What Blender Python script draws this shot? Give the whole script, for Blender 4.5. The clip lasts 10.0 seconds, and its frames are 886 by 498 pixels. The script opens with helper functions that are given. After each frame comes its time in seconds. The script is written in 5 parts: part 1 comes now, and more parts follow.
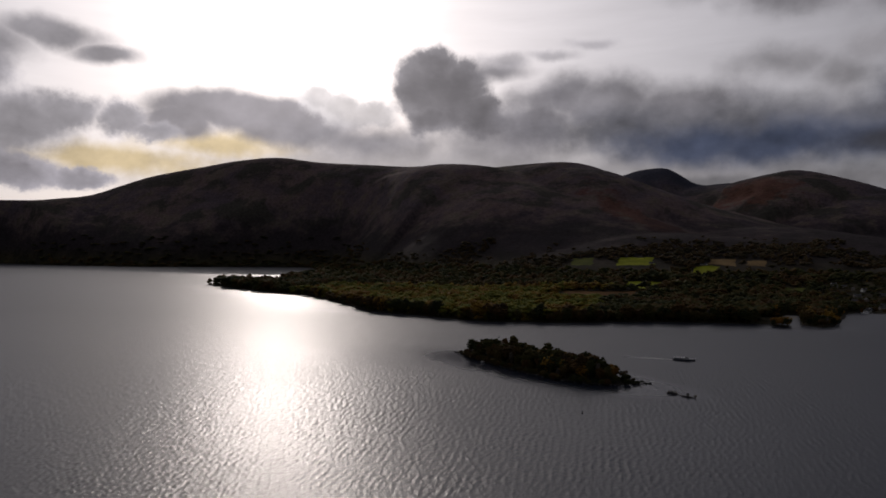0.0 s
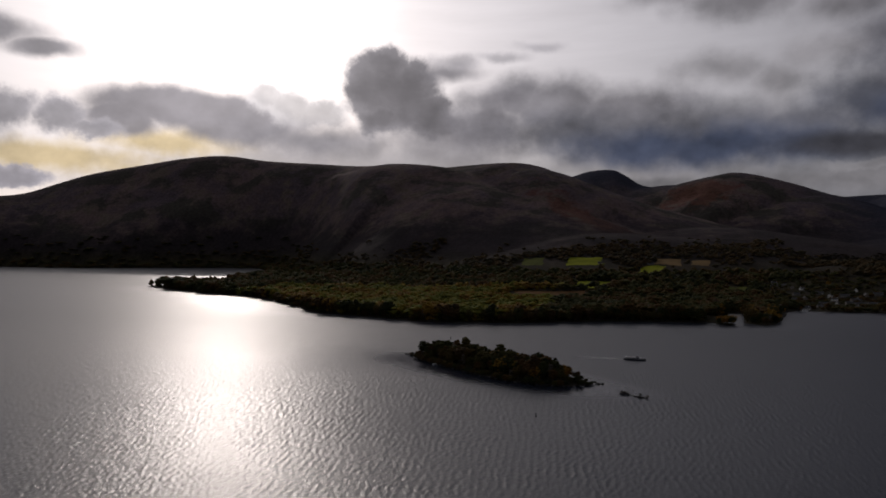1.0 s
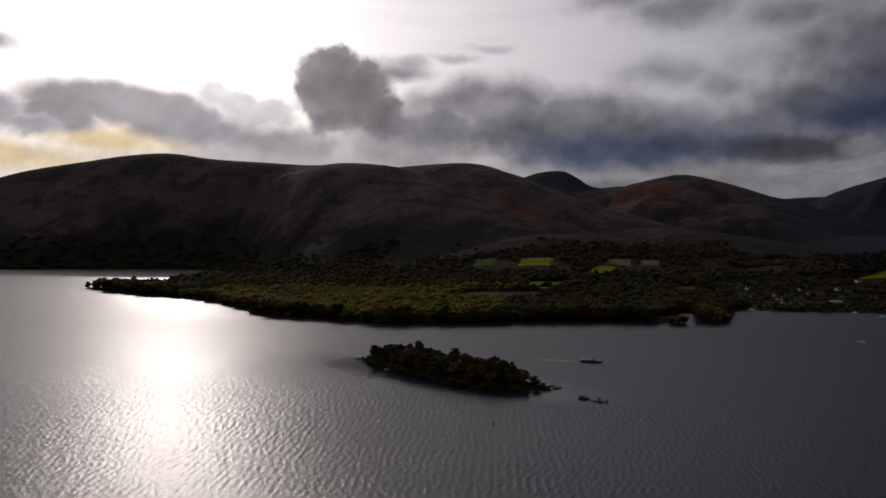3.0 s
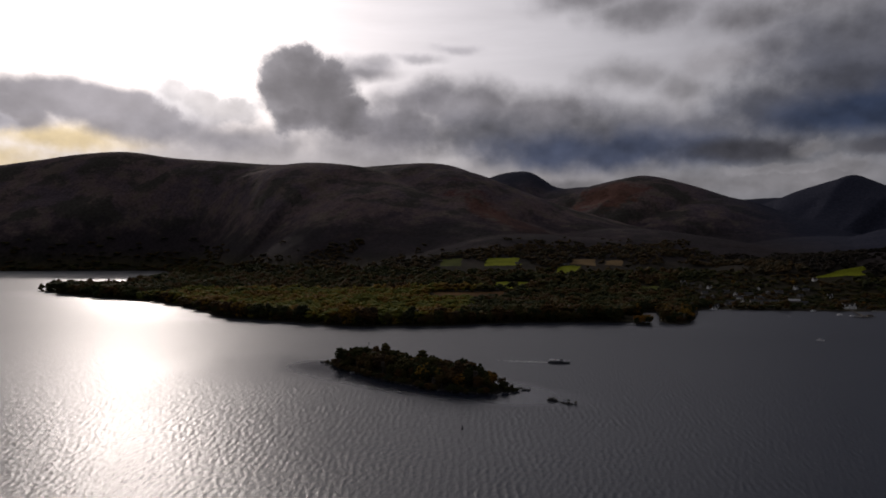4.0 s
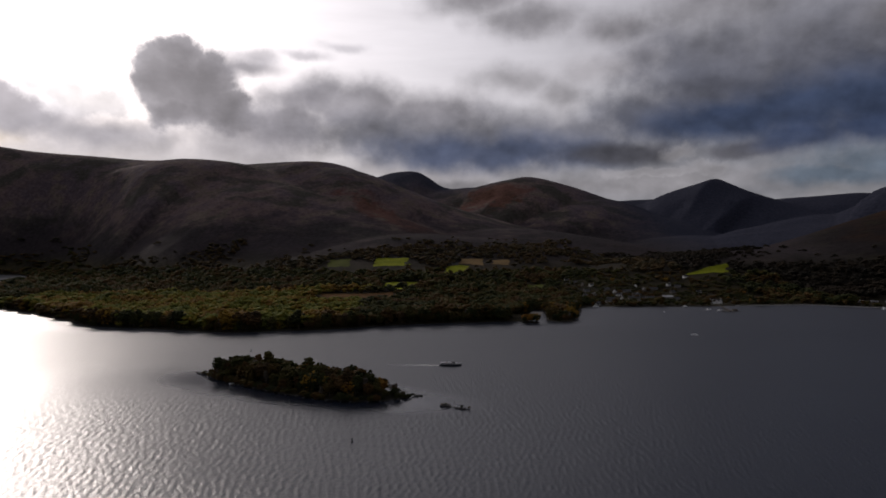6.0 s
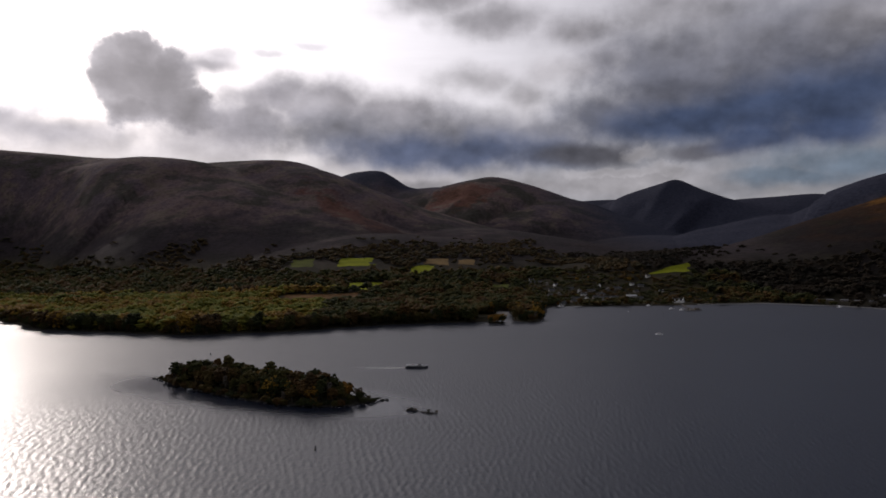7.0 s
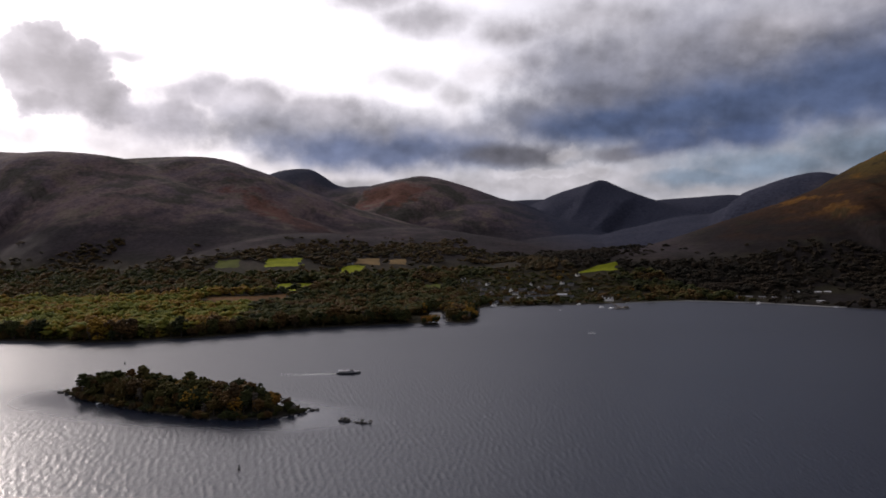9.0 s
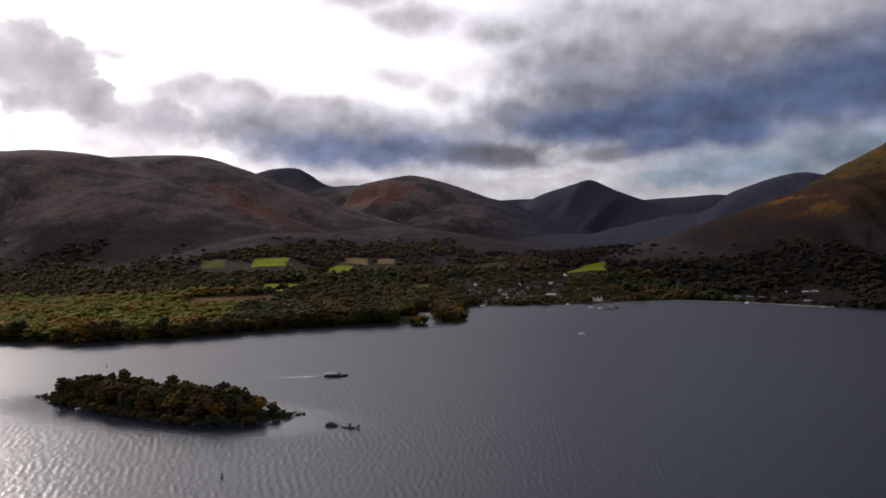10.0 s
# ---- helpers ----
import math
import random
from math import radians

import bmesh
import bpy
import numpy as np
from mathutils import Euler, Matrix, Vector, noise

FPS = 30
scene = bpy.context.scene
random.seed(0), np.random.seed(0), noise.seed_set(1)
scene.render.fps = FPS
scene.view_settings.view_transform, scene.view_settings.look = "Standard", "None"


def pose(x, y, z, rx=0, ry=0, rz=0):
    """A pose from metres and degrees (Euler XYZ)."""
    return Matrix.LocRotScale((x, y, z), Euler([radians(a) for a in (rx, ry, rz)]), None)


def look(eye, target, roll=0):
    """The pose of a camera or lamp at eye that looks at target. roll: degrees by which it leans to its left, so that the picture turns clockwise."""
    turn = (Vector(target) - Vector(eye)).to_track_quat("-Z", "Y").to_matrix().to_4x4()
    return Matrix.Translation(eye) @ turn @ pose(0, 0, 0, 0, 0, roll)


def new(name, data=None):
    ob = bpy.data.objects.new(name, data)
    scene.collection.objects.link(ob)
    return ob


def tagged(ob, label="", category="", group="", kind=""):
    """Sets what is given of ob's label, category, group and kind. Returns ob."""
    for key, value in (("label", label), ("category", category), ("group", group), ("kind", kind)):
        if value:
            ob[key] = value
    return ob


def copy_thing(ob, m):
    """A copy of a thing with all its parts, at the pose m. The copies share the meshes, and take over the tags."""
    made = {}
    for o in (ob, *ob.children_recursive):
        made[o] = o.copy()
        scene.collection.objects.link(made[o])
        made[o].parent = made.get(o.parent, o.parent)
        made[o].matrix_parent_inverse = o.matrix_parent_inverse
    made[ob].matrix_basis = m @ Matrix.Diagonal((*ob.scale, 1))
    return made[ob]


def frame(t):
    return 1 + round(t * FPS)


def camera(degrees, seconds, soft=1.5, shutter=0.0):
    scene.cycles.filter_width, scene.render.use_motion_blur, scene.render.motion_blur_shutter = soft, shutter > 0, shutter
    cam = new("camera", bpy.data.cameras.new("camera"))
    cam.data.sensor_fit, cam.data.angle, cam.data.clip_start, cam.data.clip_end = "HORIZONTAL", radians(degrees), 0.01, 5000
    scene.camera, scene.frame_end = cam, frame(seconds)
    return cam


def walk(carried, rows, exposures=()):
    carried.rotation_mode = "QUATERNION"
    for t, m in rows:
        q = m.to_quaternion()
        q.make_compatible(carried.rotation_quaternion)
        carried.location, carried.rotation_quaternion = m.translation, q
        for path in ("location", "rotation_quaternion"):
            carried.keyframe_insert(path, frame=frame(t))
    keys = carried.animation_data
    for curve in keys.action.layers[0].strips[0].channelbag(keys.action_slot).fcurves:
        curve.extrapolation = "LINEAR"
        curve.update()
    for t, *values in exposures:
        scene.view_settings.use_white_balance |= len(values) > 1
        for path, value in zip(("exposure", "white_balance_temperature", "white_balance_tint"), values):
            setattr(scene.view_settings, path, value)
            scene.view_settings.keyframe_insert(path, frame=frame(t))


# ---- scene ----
cam = camera(66.7, 10.0, soft=1.7)
PATH = [
    (0, look((0.0, 0.0, 100.0), (-302.8, 953.1, 98.9), 0.36)),
    (0.5, look((-2.2, 6.6, 99.8), (-267.8, 970.7, 99.0), 0.34)),
    (1, look((-3.5, 11.9, 99.7), (-236.3, 984.4, 99.5), 0.32)),
    (1.5, look((-5.3, 17.7, 99.5), (-212.1, 996.1, 99.6), 0.28)),
    (2, look((-6.6, 23.5, 99.3), (-198.7, 1004.8, 99.8), 0.29)),
    (2.5, look((-7.9, 29.0, 99.3), (-187.0, 1012.8, 100.0), 0.30)),
    (4, look((-11.7, 41.9, 99.6), (-123.4, 1035.6, 101.1), 0.19)),
    (4.5, look((-12.1, 46.5, 99.9), (-86.0, 1043.8, 101.6), 0.04)),
    (5, look((-12.4, 51.9, 100.0), (-35.9, 1051.6, 101.6), -0.01)),
    (5.5, look((-13.1, 57.1, 100.2), (8.8, 1056.8, 101.6), -0.05)),
    (6, look((-13.7, 61.6, 100.5), (39.8, 1060.2, 101.8), -0.10)),
    (7.5, look((-14.2, 76.4, 101.2), (116.6, 1067.8, 101.6), -0.21)),
    (8, look((-14.3, 81.2, 101.5), (142.2, 1068.9, 101.5), -0.27)),
    (8.5, look((-14.3, 86.1, 101.6), (168.2, 1069.3, 101.4), -0.29)),
    (9, look((-14.3, 91.1, 101.8), (193.3, 1069.3, 101.1), -0.32)),
    (9.5, look((-14.6, 95.5, 102.2), (207.0, 1070.6, 100.8), -0.29)),
    (10, look((-13.2, 99.7, 102.4), (211.5, 1074.1, 100.8), -0.32)),
]
EXPOSURES = [(0.0, -0.15, 6500, 17), (4.0, 0.0, 6500, 17), (6.0, 0.4, 6500, 17), (7.5, 0.95, 6500, 17), (9.0, 1.4, 6500, 18), (10.0, 1.5, 6500, 18)]
walk(cam, PATH, EXPOSURES)

# ---------------------------------------------------------------- world and sun
SUN_BEARING, SUN_HEIGHT = 31.0, 20.5  # degrees to the left of +y, and above the horizon


class Nodes:
    """A short way to write node trees."""

    def __init__(self, tree):
        self.tree = tree
        tree.nodes.clear()

    def add(self, kind, *inputs, operation="", blend="", smooth=False):
        node = self.tree.nodes.new(kind)
        if operation:
            node.operation = operation
        if blend:
            node.data_type, node.blend_type = "RGBA", blend
        if smooth:
            node.interpolation_type = "SMOOTHSTEP"
        for n, value in enumerate(inputs):
            self.put(node.inputs[n], value)
        return node

    def put(self, socket, value):
        if value is None:
            return
        if isinstance(value, bpy.types.NodeSocket):
            self.tree.links.new(value, socket)
        else:
            socket.default_value = value

    def math(self, op, *inputs):
        return self.add("ShaderNodeMath", *inputs, operation=op).outputs[0]

    def mix(self, factor, a, b, blend="MIX"):
        node = self.add("ShaderNodeMix", blend=blend)
        self.put(node.inputs[0], factor)
        self.put(node.inputs[6], a if isinstance(a, bpy.types.NodeSocket) else (*a, 1))
        self.put(node.inputs[7], b if isinstance(b, bpy.types.NodeSocket) else (*b, 1))
        return node.outputs[2]

    def step(self, value, low, high):
        node = self.add("ShaderNodeMapRange", value, low, high, 0.0, 1.0, smooth=True)
        return node.outputs[0]

    def noise(self, vector, scale, detail=4.0, rough=0.55, out=0, kind="FBM", lac=2.0):
        node = self.add("ShaderNodeTexNoise")
        self.put(node.inputs["Vector"], vector)
        node.inputs["Scale"].default_value, node.inputs["Detail"].default_value = scale, detail
        node.inputs["Roughness"].default_value = rough
        node.inputs["Lacunarity"].default_value = lac
        return node.outputs[out]

    def scaled(self, vector, x, y, z, turn=0.0):
        node = self.add("ShaderNodeMapping", vector)
        node.inputs["Scale"].default_value = (x, y, z)
        node.inputs["Rotation"].default_value = (0, 0, radians(turn))
        return node.outputs[0]


def sky():
    world = bpy.data.worlds.new("sky")
    scene.world = world
    world.use_nodes = True
    n = Nodes(world.node_tree)
    way = n.add("ShaderNodeTexCoord").outputs["Generated"]
    xyz = n.add("ShaderNodeSeparateXYZ", way).outputs
    el = n.math("MULTIPLY", n.math("ARCSINE", xyz[2]), 57.2958)
    az = n.math("MULTIPLY", n.math("ARCTAN2", n.math("MULTIPLY", xyz[0], -1.0), xyz[1]), 57.2958)
    # turbulence, in degrees
    big = n.add("ShaderNodeSeparateColor", n.noise(way, 7.0, 3.0, 0.5, out=1)).outputs
    fine = n.add("ShaderNodeSeparateColor", n.noise(way, 24.0, 6.0, 0.6, out=1)).outputs
    flat = n.noise(n.scaled(way, 5.0, 5.0, 38.0), 1.0, 5.0, 0.6)
    billow = n.noise(way, 26.0, 6.0, 0.55)

    def warp(angle, k, amount, small):
        a = n.math("MULTIPLY_ADD", n.math("SUBTRACT", big[k], 0.5), amount, angle)
        return n.math("MULTIPLY_ADD", n.math("SUBTRACT", fine[k], 0.5), small, a)

    az_w, el_w = warp(az, 0, 4.5, 0.9), warp(el, 1, 2.2, 0.8)
    az_c, el_c = warp(az, 0, 1.5, 2.6), warp(el, 1, 1.0, 2.4)
    # the veiled sun's glow
    sx, sy = n.math("SUBTRACT", az, SUN_BEARING), n.math("SUBTRACT", el, SUN_HEIGHT)
    far2 = n.math("ADD", n.math("MULTIPLY", sx, sx), n.math("MULTIPLY", n.math("MULTIPLY", sy, sy), 0.8))

    def bell(width):
        return n.math("POWER", 2.71828, n.math("DIVIDE", far2, -2.0 * width * width))

    core, halo, wide, broad = bell(2.6), bell(7.0), bell(19.0), bell(34.0)
    clear = n.add("ShaderNodeTexSky")
    clear.sky_type, clear.sun_disc = "NISHITA", False
    clear.sun_elevation, clear.sun_rotation = radians(SUN_HEIGHT), radians(-SUN_BEARING)
    clear.air_density, clear.dust_density = 1.0, 2.0
    blue = n.mix(1.0, clear.outputs[0], (0.1, 0.1, 0.1), "MULTIPLY")
    colour = n.mix(0.9, blue, (0.155, 0.155, 0.162))
    mottle = n.add("ShaderNodeMapRange", flat, 0.3, 0.7, 0.94, 1.06).outputs[0]

    def grey(value):
        return n.add("ShaderNodeCombineColor", value, value, value).outputs[0]

    def glow(base, amount, weight, tint):
        lit = n.add("ShaderNodeVectorMath", tint, None, operation="SCALE")
        n.put(lit.inputs["Scale"], n.math("MULTIPLY", weight, amount))
        return n.mix(1.0, base, lit.outputs[0], "ADD")

    colour = glow(colour, 0.50, broad, (1.0, 0.985, 0.99))
    colour = n.mix(1.0, colour, grey(mottle), "MULTIPLY")
    colour = glow(colour, 0.27, wide, (1.0, 0.98, 0.95))
    colour = glow(colour, 0.75, halo, (1.0, 0.97, 0.92))
    colour = glow(colour, 5.0, core, (1.0, 0.96, 0.88))
    # billows: grain at two scales, brighter on the side towards the sun
    b0 = radians(SUN_BEARING)
    sunward = n.add("ShaderNodeVectorMath", way, (-0.014 * math.sin(b0), 0.0, 0.016), operation="ADD").outputs[0]
    puff = n.noise(n.scaled(way, 1.0, 1.0, 1.5), 10.0, 5.0, 0.48)
    puff_sun = n.noise(n.scaled(sunward, 1.0, 1.0, 1.5), 10.0, 5.0, 0.48)
    relief = n.math("SUBTRACT", puff, puff_sun)
    shade = n.add("ShaderNodeMapRange", fine[2], 0.3, 0.7, 0.90, 1.10).outputs[0]
    shade = n.math("MULTIPLY", shade, n.add("ShaderNodeMapRange", puff, 0.34, 0.66, 0.86, 1.16).outputs[0])
    shade = n.math("MULTIPLY_ADD", relief, 1.5, shade)
    through_light = n.math("MULTIPLY_ADD", halo, 1.3, n.math("MULTIPLY_ADD", wide, 0.35, shade))

    def cloud(base, tint, cover, soft_edge, *ovals, crisp=False, lean=0.0, ragged=0.38):
        """A bank of cloud from ovals: bearing, height and half sizes in degrees."""
        least = None
        for a, e, wide_a, wide_e in ovals:
            u0 = n.math("SUBTRACT", az_c if crisp else az_w, a)
            v0 = n.math("MULTIPLY_ADD", u0, lean, n.math("SUBTRACT", el_c if crisp else el_w, e))
            u, v = n.math("DIVIDE", u0, wide_a), n.math("DIVIDE", v0, wide_e)
            r = n.math("SQRT", n.math("ADD", n.math("MULTIPLY", u, u), n.math("MULTIPLY", v, v)))
            least = r if least is None else n.math("SMOOTH_MIN", least, r, 0.12)
        least = n.math("MULTIPLY_ADD", n.math("SUBTRACT", billow, 0.5), ragged, n.math("DIVIDE", least, 1.0 + 0.5 * soft_edge))
        mask = n.math("MULTIPLY", n.step(least, 1.0, 1.0 - soft_edge), cover)
        # thin edges let more light through than the thick middle
        lit = n.math("MULTIPLY", through_light, n.math("MULTIPLY_ADD", n.step(least, 0.25, 1.0), 0.55 if crisp else 0.2, 0.88))
        return n.mix(mask, base, n.mix(1.0, tint, grey(lit), "MULTIPLY"))

    GREY, SLATE, NAVY, GOLD = (0.20, 0.195, 0.205), (0.074, 0.080, 0.098), (0.032, 0.047, 0.084), (0.56, 0.46, 0.27)
    # the low sky first, then nearer banks
    colour = cloud(colour, (0.24, 0.236, 0.24), 0.8, 0.7, (20, 6.0, 24, 4.0), (-2, 6.0, 14, 3.4), ragged=0.3)
    colour = cloud(colour, (0.135, 0.142, 0.155), 0.9, 0.7, (-24, 6.0, 16, 3.6), (-42, 6.0, 14, 4.0), ragged=0.3)
    colour = cloud(colour, GOLD, 0.95, 0.8, (36, 8.3, 6, 1.1), (44, 6.7, 8, 1.2), (33, 8.9, 3.5, 0.9), ragged=0.9)
    colour = cloud(colour, (0.19, 0.19, 0.195), 0.95, 0.8, (-21, 5.4, 9, 1.2), (-3.5, 5.6, 4.5, 0.7), (-13, 5.3, 5, 0.7))
    colour = cloud(colour, (0.26, 0.255, 0.275), 0.95, 0.35, (49.8, 5.4, 2.8, 1.3), (45.8, 5.1, 2.4, 1.0), (53, 5.8, 3, 1.6), crisp=True)
    colour = cloud(colour, GREY, 0.95, 0.5, (35, 11.0, 7, 1.7), (30.5, 10.4, 5, 2.0), (39, 9.8, 3, 1.4))
    colour = cloud(colour, (0.26, 0.255, 0.265), 0.95, 0.5, (51, 8.9, 5, 2.4), (47, 9.8, 2.6, 1.7), (43.2, 9.7, 1.9, 1.5), (41, 8.8, 2.2, 0.9), (53, 12.2, 3, 2.0), crisp=True)
    colour = cloud(colour, (0.27, 0.265, 0.275), 0.95, 0.7, (52, 14.2, 3.4, 1.7), (48, 15.3, 4.2, 1.1), (44.4, 14.4, 2.4, 0.8), (58, 19, 8, 3))
    colour = cloud(colour, (0.42, 0.41, 0.40), 0.9, 0.5, (28.2, 12.4, 1.7, 1.4), (26.3, 11.7, 2.4, 1.4), (24.0, 11.2, 2.8, 1.3), crisp=True)
    colour = cloud(colour, (0.24, 0.235, 0.245), 0.95, 0.9, (24, 9.0, 8, 1.7), (12, 9.6, 7, 2.4), (9.5, 12.5, 3.0, 1.2), (13, 14.6, 3, 0.8))
    colour = cloud(colour, (0.36, 0.355, 0.37), 0.7, 0.9, (5.2, 16.4, 2.2, 0.45), (8.4, 15.7, 2.4, 0.4), (12.2, 15.4, 2.2, 0.6), ragged=0.8)
    colour = cloud(colour, (0.152, 0.149, 0.155), 0.97, 0.35, (19.2, 13.4, 2.6, 2.8), (18.4, 15.0, 2.0, 1.7), (16.9, 12.6, 3.4, 3.1), (14.6, 11.2, 2.3, 2.0),
                   (18.6, 10.9, 2.2, 1.5), (16.2, 14.0, 1.9, 1.5), crisp=True, ragged=0.5)
    colour = cloud(colour, (0.19, 0.188, 0.2), 0.92, 0.7, (7.2, 12.6, 2.4, 1.9), (4, 11.8, 4.6, 2.3), (-2, 11.2, 6, 2.1), (9.5, 10.5, 4, 2.2), ragged=0.5)
    colour = cloud(colour, (0.128, 0.132, 0.148), 0.95, 0.75, (1, 9.5, 8, 1.9), (-8, 9.2, 9, 2.4), (-14, 9.2, 5, 1.6))
    colour = cloud(colour, (0.054, 0.069, 0.108), 0.95, 0.8, (-3, 8.3, 7, 1.6), (-9, 8.1, 8, 1.7), (-15, 7.9, 5, 1.3))
    colour = cloud(colour, (0.19, 0.188, 0.198), 0.85, 0.9, (-10.5, 18.7, 5, 1.7), (-17.5, 17.6, 4, 1.7), (-19.2, 15.2, 2.4, 1.6), (-6, 20.5, 5, 1.6), ragged=0.6)
    colour = cloud(colour, (0.11, 0.115, 0.132), 0.95, 0.8, (-25, 14.6, 8, 3.2), (-34, 15.3, 12, 4.2), (-46, 15, 10, 4.4), ragged=0.5)
    colour = cloud(colour, (0.26, 0.257, 0.265), 0.75, 0.9, (-12.8, 12.6, 2.6, 2.0), (-9.0, 13.9, 4.0, 1.3), (-15.2, 14.4, 2.6, 1.5), ragged=0.6)
    colour = cloud(colour, (0.17, 0.17, 0.18), 0.75, 0.9, (-38.5, 16.3, 3.6, 1.9), (-24.5, 18.4, 5, 1.6), (-46, 18.5, 4, 2), ragged=0.6)
    colour = cloud(colour, SLATE, 0.95, 0.75, (-19.5, 10.8, 5, 2.4), (-26, 11.8, 9, 3.0), (-34, 12.2, 9, 3.2), (-42, 13, 8, 3.2), ragged=0.5)
    colour = cloud(colour, NAVY, 0.96, 0.75, (-25.5, 10.0, 7, 1.9), (-31, 10.4, 7, 2.4), (-37, 10.6, 8, 2.9), (-43.5, 11.3, 8, 3.4), (-51, 12, 8, 5), ragged=0.3)
    colour = cloud(colour, (0.068, 0.070, 0.080), 0.92, 0.7, (-18, 7.8, 5, 1.0), (-27.5, 7.6, 3.5, 0.7), ragged=0.5)
    colour = cloud(colour, (0.030, 0.045, 0.085), 0.9, 0.8, (-31.5, 8.2, 4, 1.3), (-36, 8.5, 4, 1.2))
    colour = cloud(colour, (0.075, 0.102, 0.13), 0.9, 0.8, (-38, 6.2, 7, 1.3), (-45, 7.0, 6, 1.6), (-33, 5.4, 4, 0.8), ragged=0.6)
    colour = cloud(colour, (0.21, 0.21, 0.215), 0.75, 0.8, (-22.3, 7.6, 1.4, 0.55), (-24.4, 6.4, 1.3, 0.6), (-20.5, 6.2, 4, 0.4), crisp=True, ragged=0.7)
    # out of sight overhead: heavy cloud away from the sun, thin cloud beneath it
    # both are added to darken or brighten the water that reflects them
    colour = cloud(colour, (0.019, 0.028, 0.060), 0.95, 1.0, (-55, 34, 34, 12), (-68, 25, 20, 16), (-34, 40, 34, 15), (-24, 33, 14, 8))
    colour = cloud(colour, (0.54, 0.53, 0.52), 0.8, 1.0, (24, 36, 24, 12), (12, 30, 16, 7))
    back = n.add("ShaderNodeBackground", colour, 1.0)
    n.tree.links.new(back.outputs[0], n.add("ShaderNodeOutputWorld").inputs[0])


sky()
lamp = bpy.data.lights.new("sun", "SUN")
lamp.energy, lamp.angle, lamp.color = 0.6, radians(1.2), (1.0, 0.92, 0.82)
sun = new("sun", lamp)
b, e = radians(SUN_BEARING), radians(SUN_HEIGHT)
sun.matrix_world = look((-900 * math.sin(b), 900 * math.cos(b), 900 * math.tan(e)), (0, 0, 0))


# ---------------------------------------------------------------- materials
def material(name):
    m = bpy.data.materials.new(name)
    m.use_nodes = True
    n = Nodes(m.node_tree)
    shader = n.add("ShaderNodeBsdfPrincipled")
    n.tree.links.new(shader.outputs[0], n.add("ShaderNodeOutputMaterial").inputs[0])
    return m, n, shader


def plain(name, colour, rough=0.7, metal=0.0, vary=0.25, scale=1.5, bump=0.02, gloss=0.3):
    """A weathered surface of one main colour, with stains at two scales."""
    m, n, s = material(name)
    where = n.add("ShaderNodeTexCoord").outputs["Object"]
    large, small = n.noise(where, scale, 4.0), n.noise(where, scale * 9.0, 5.0)
    k = n.math("ADD", n.math("MULTIPLY", large, 0.65), n.math("MULTIPLY", small, 0.35))
    dark = tuple(c * (1 - vary) for c in colour)
    light = tuple(min(1.0, c * (1 + vary)) for c in colour)
    n.put(s.inputs["Base Color"], n.mix(n.step(k, 0.3, 0.7), dark, light))
    s.inputs["Roughness"].default_value, s.inputs["Metallic"].default_value = rough, metal
    s.inputs["Specular IOR Level"].default_value = gloss
    n.put(s.inputs["Normal"], n.add("ShaderNodeBump", 0.5, bump, None, small).outputs[0])
    return m


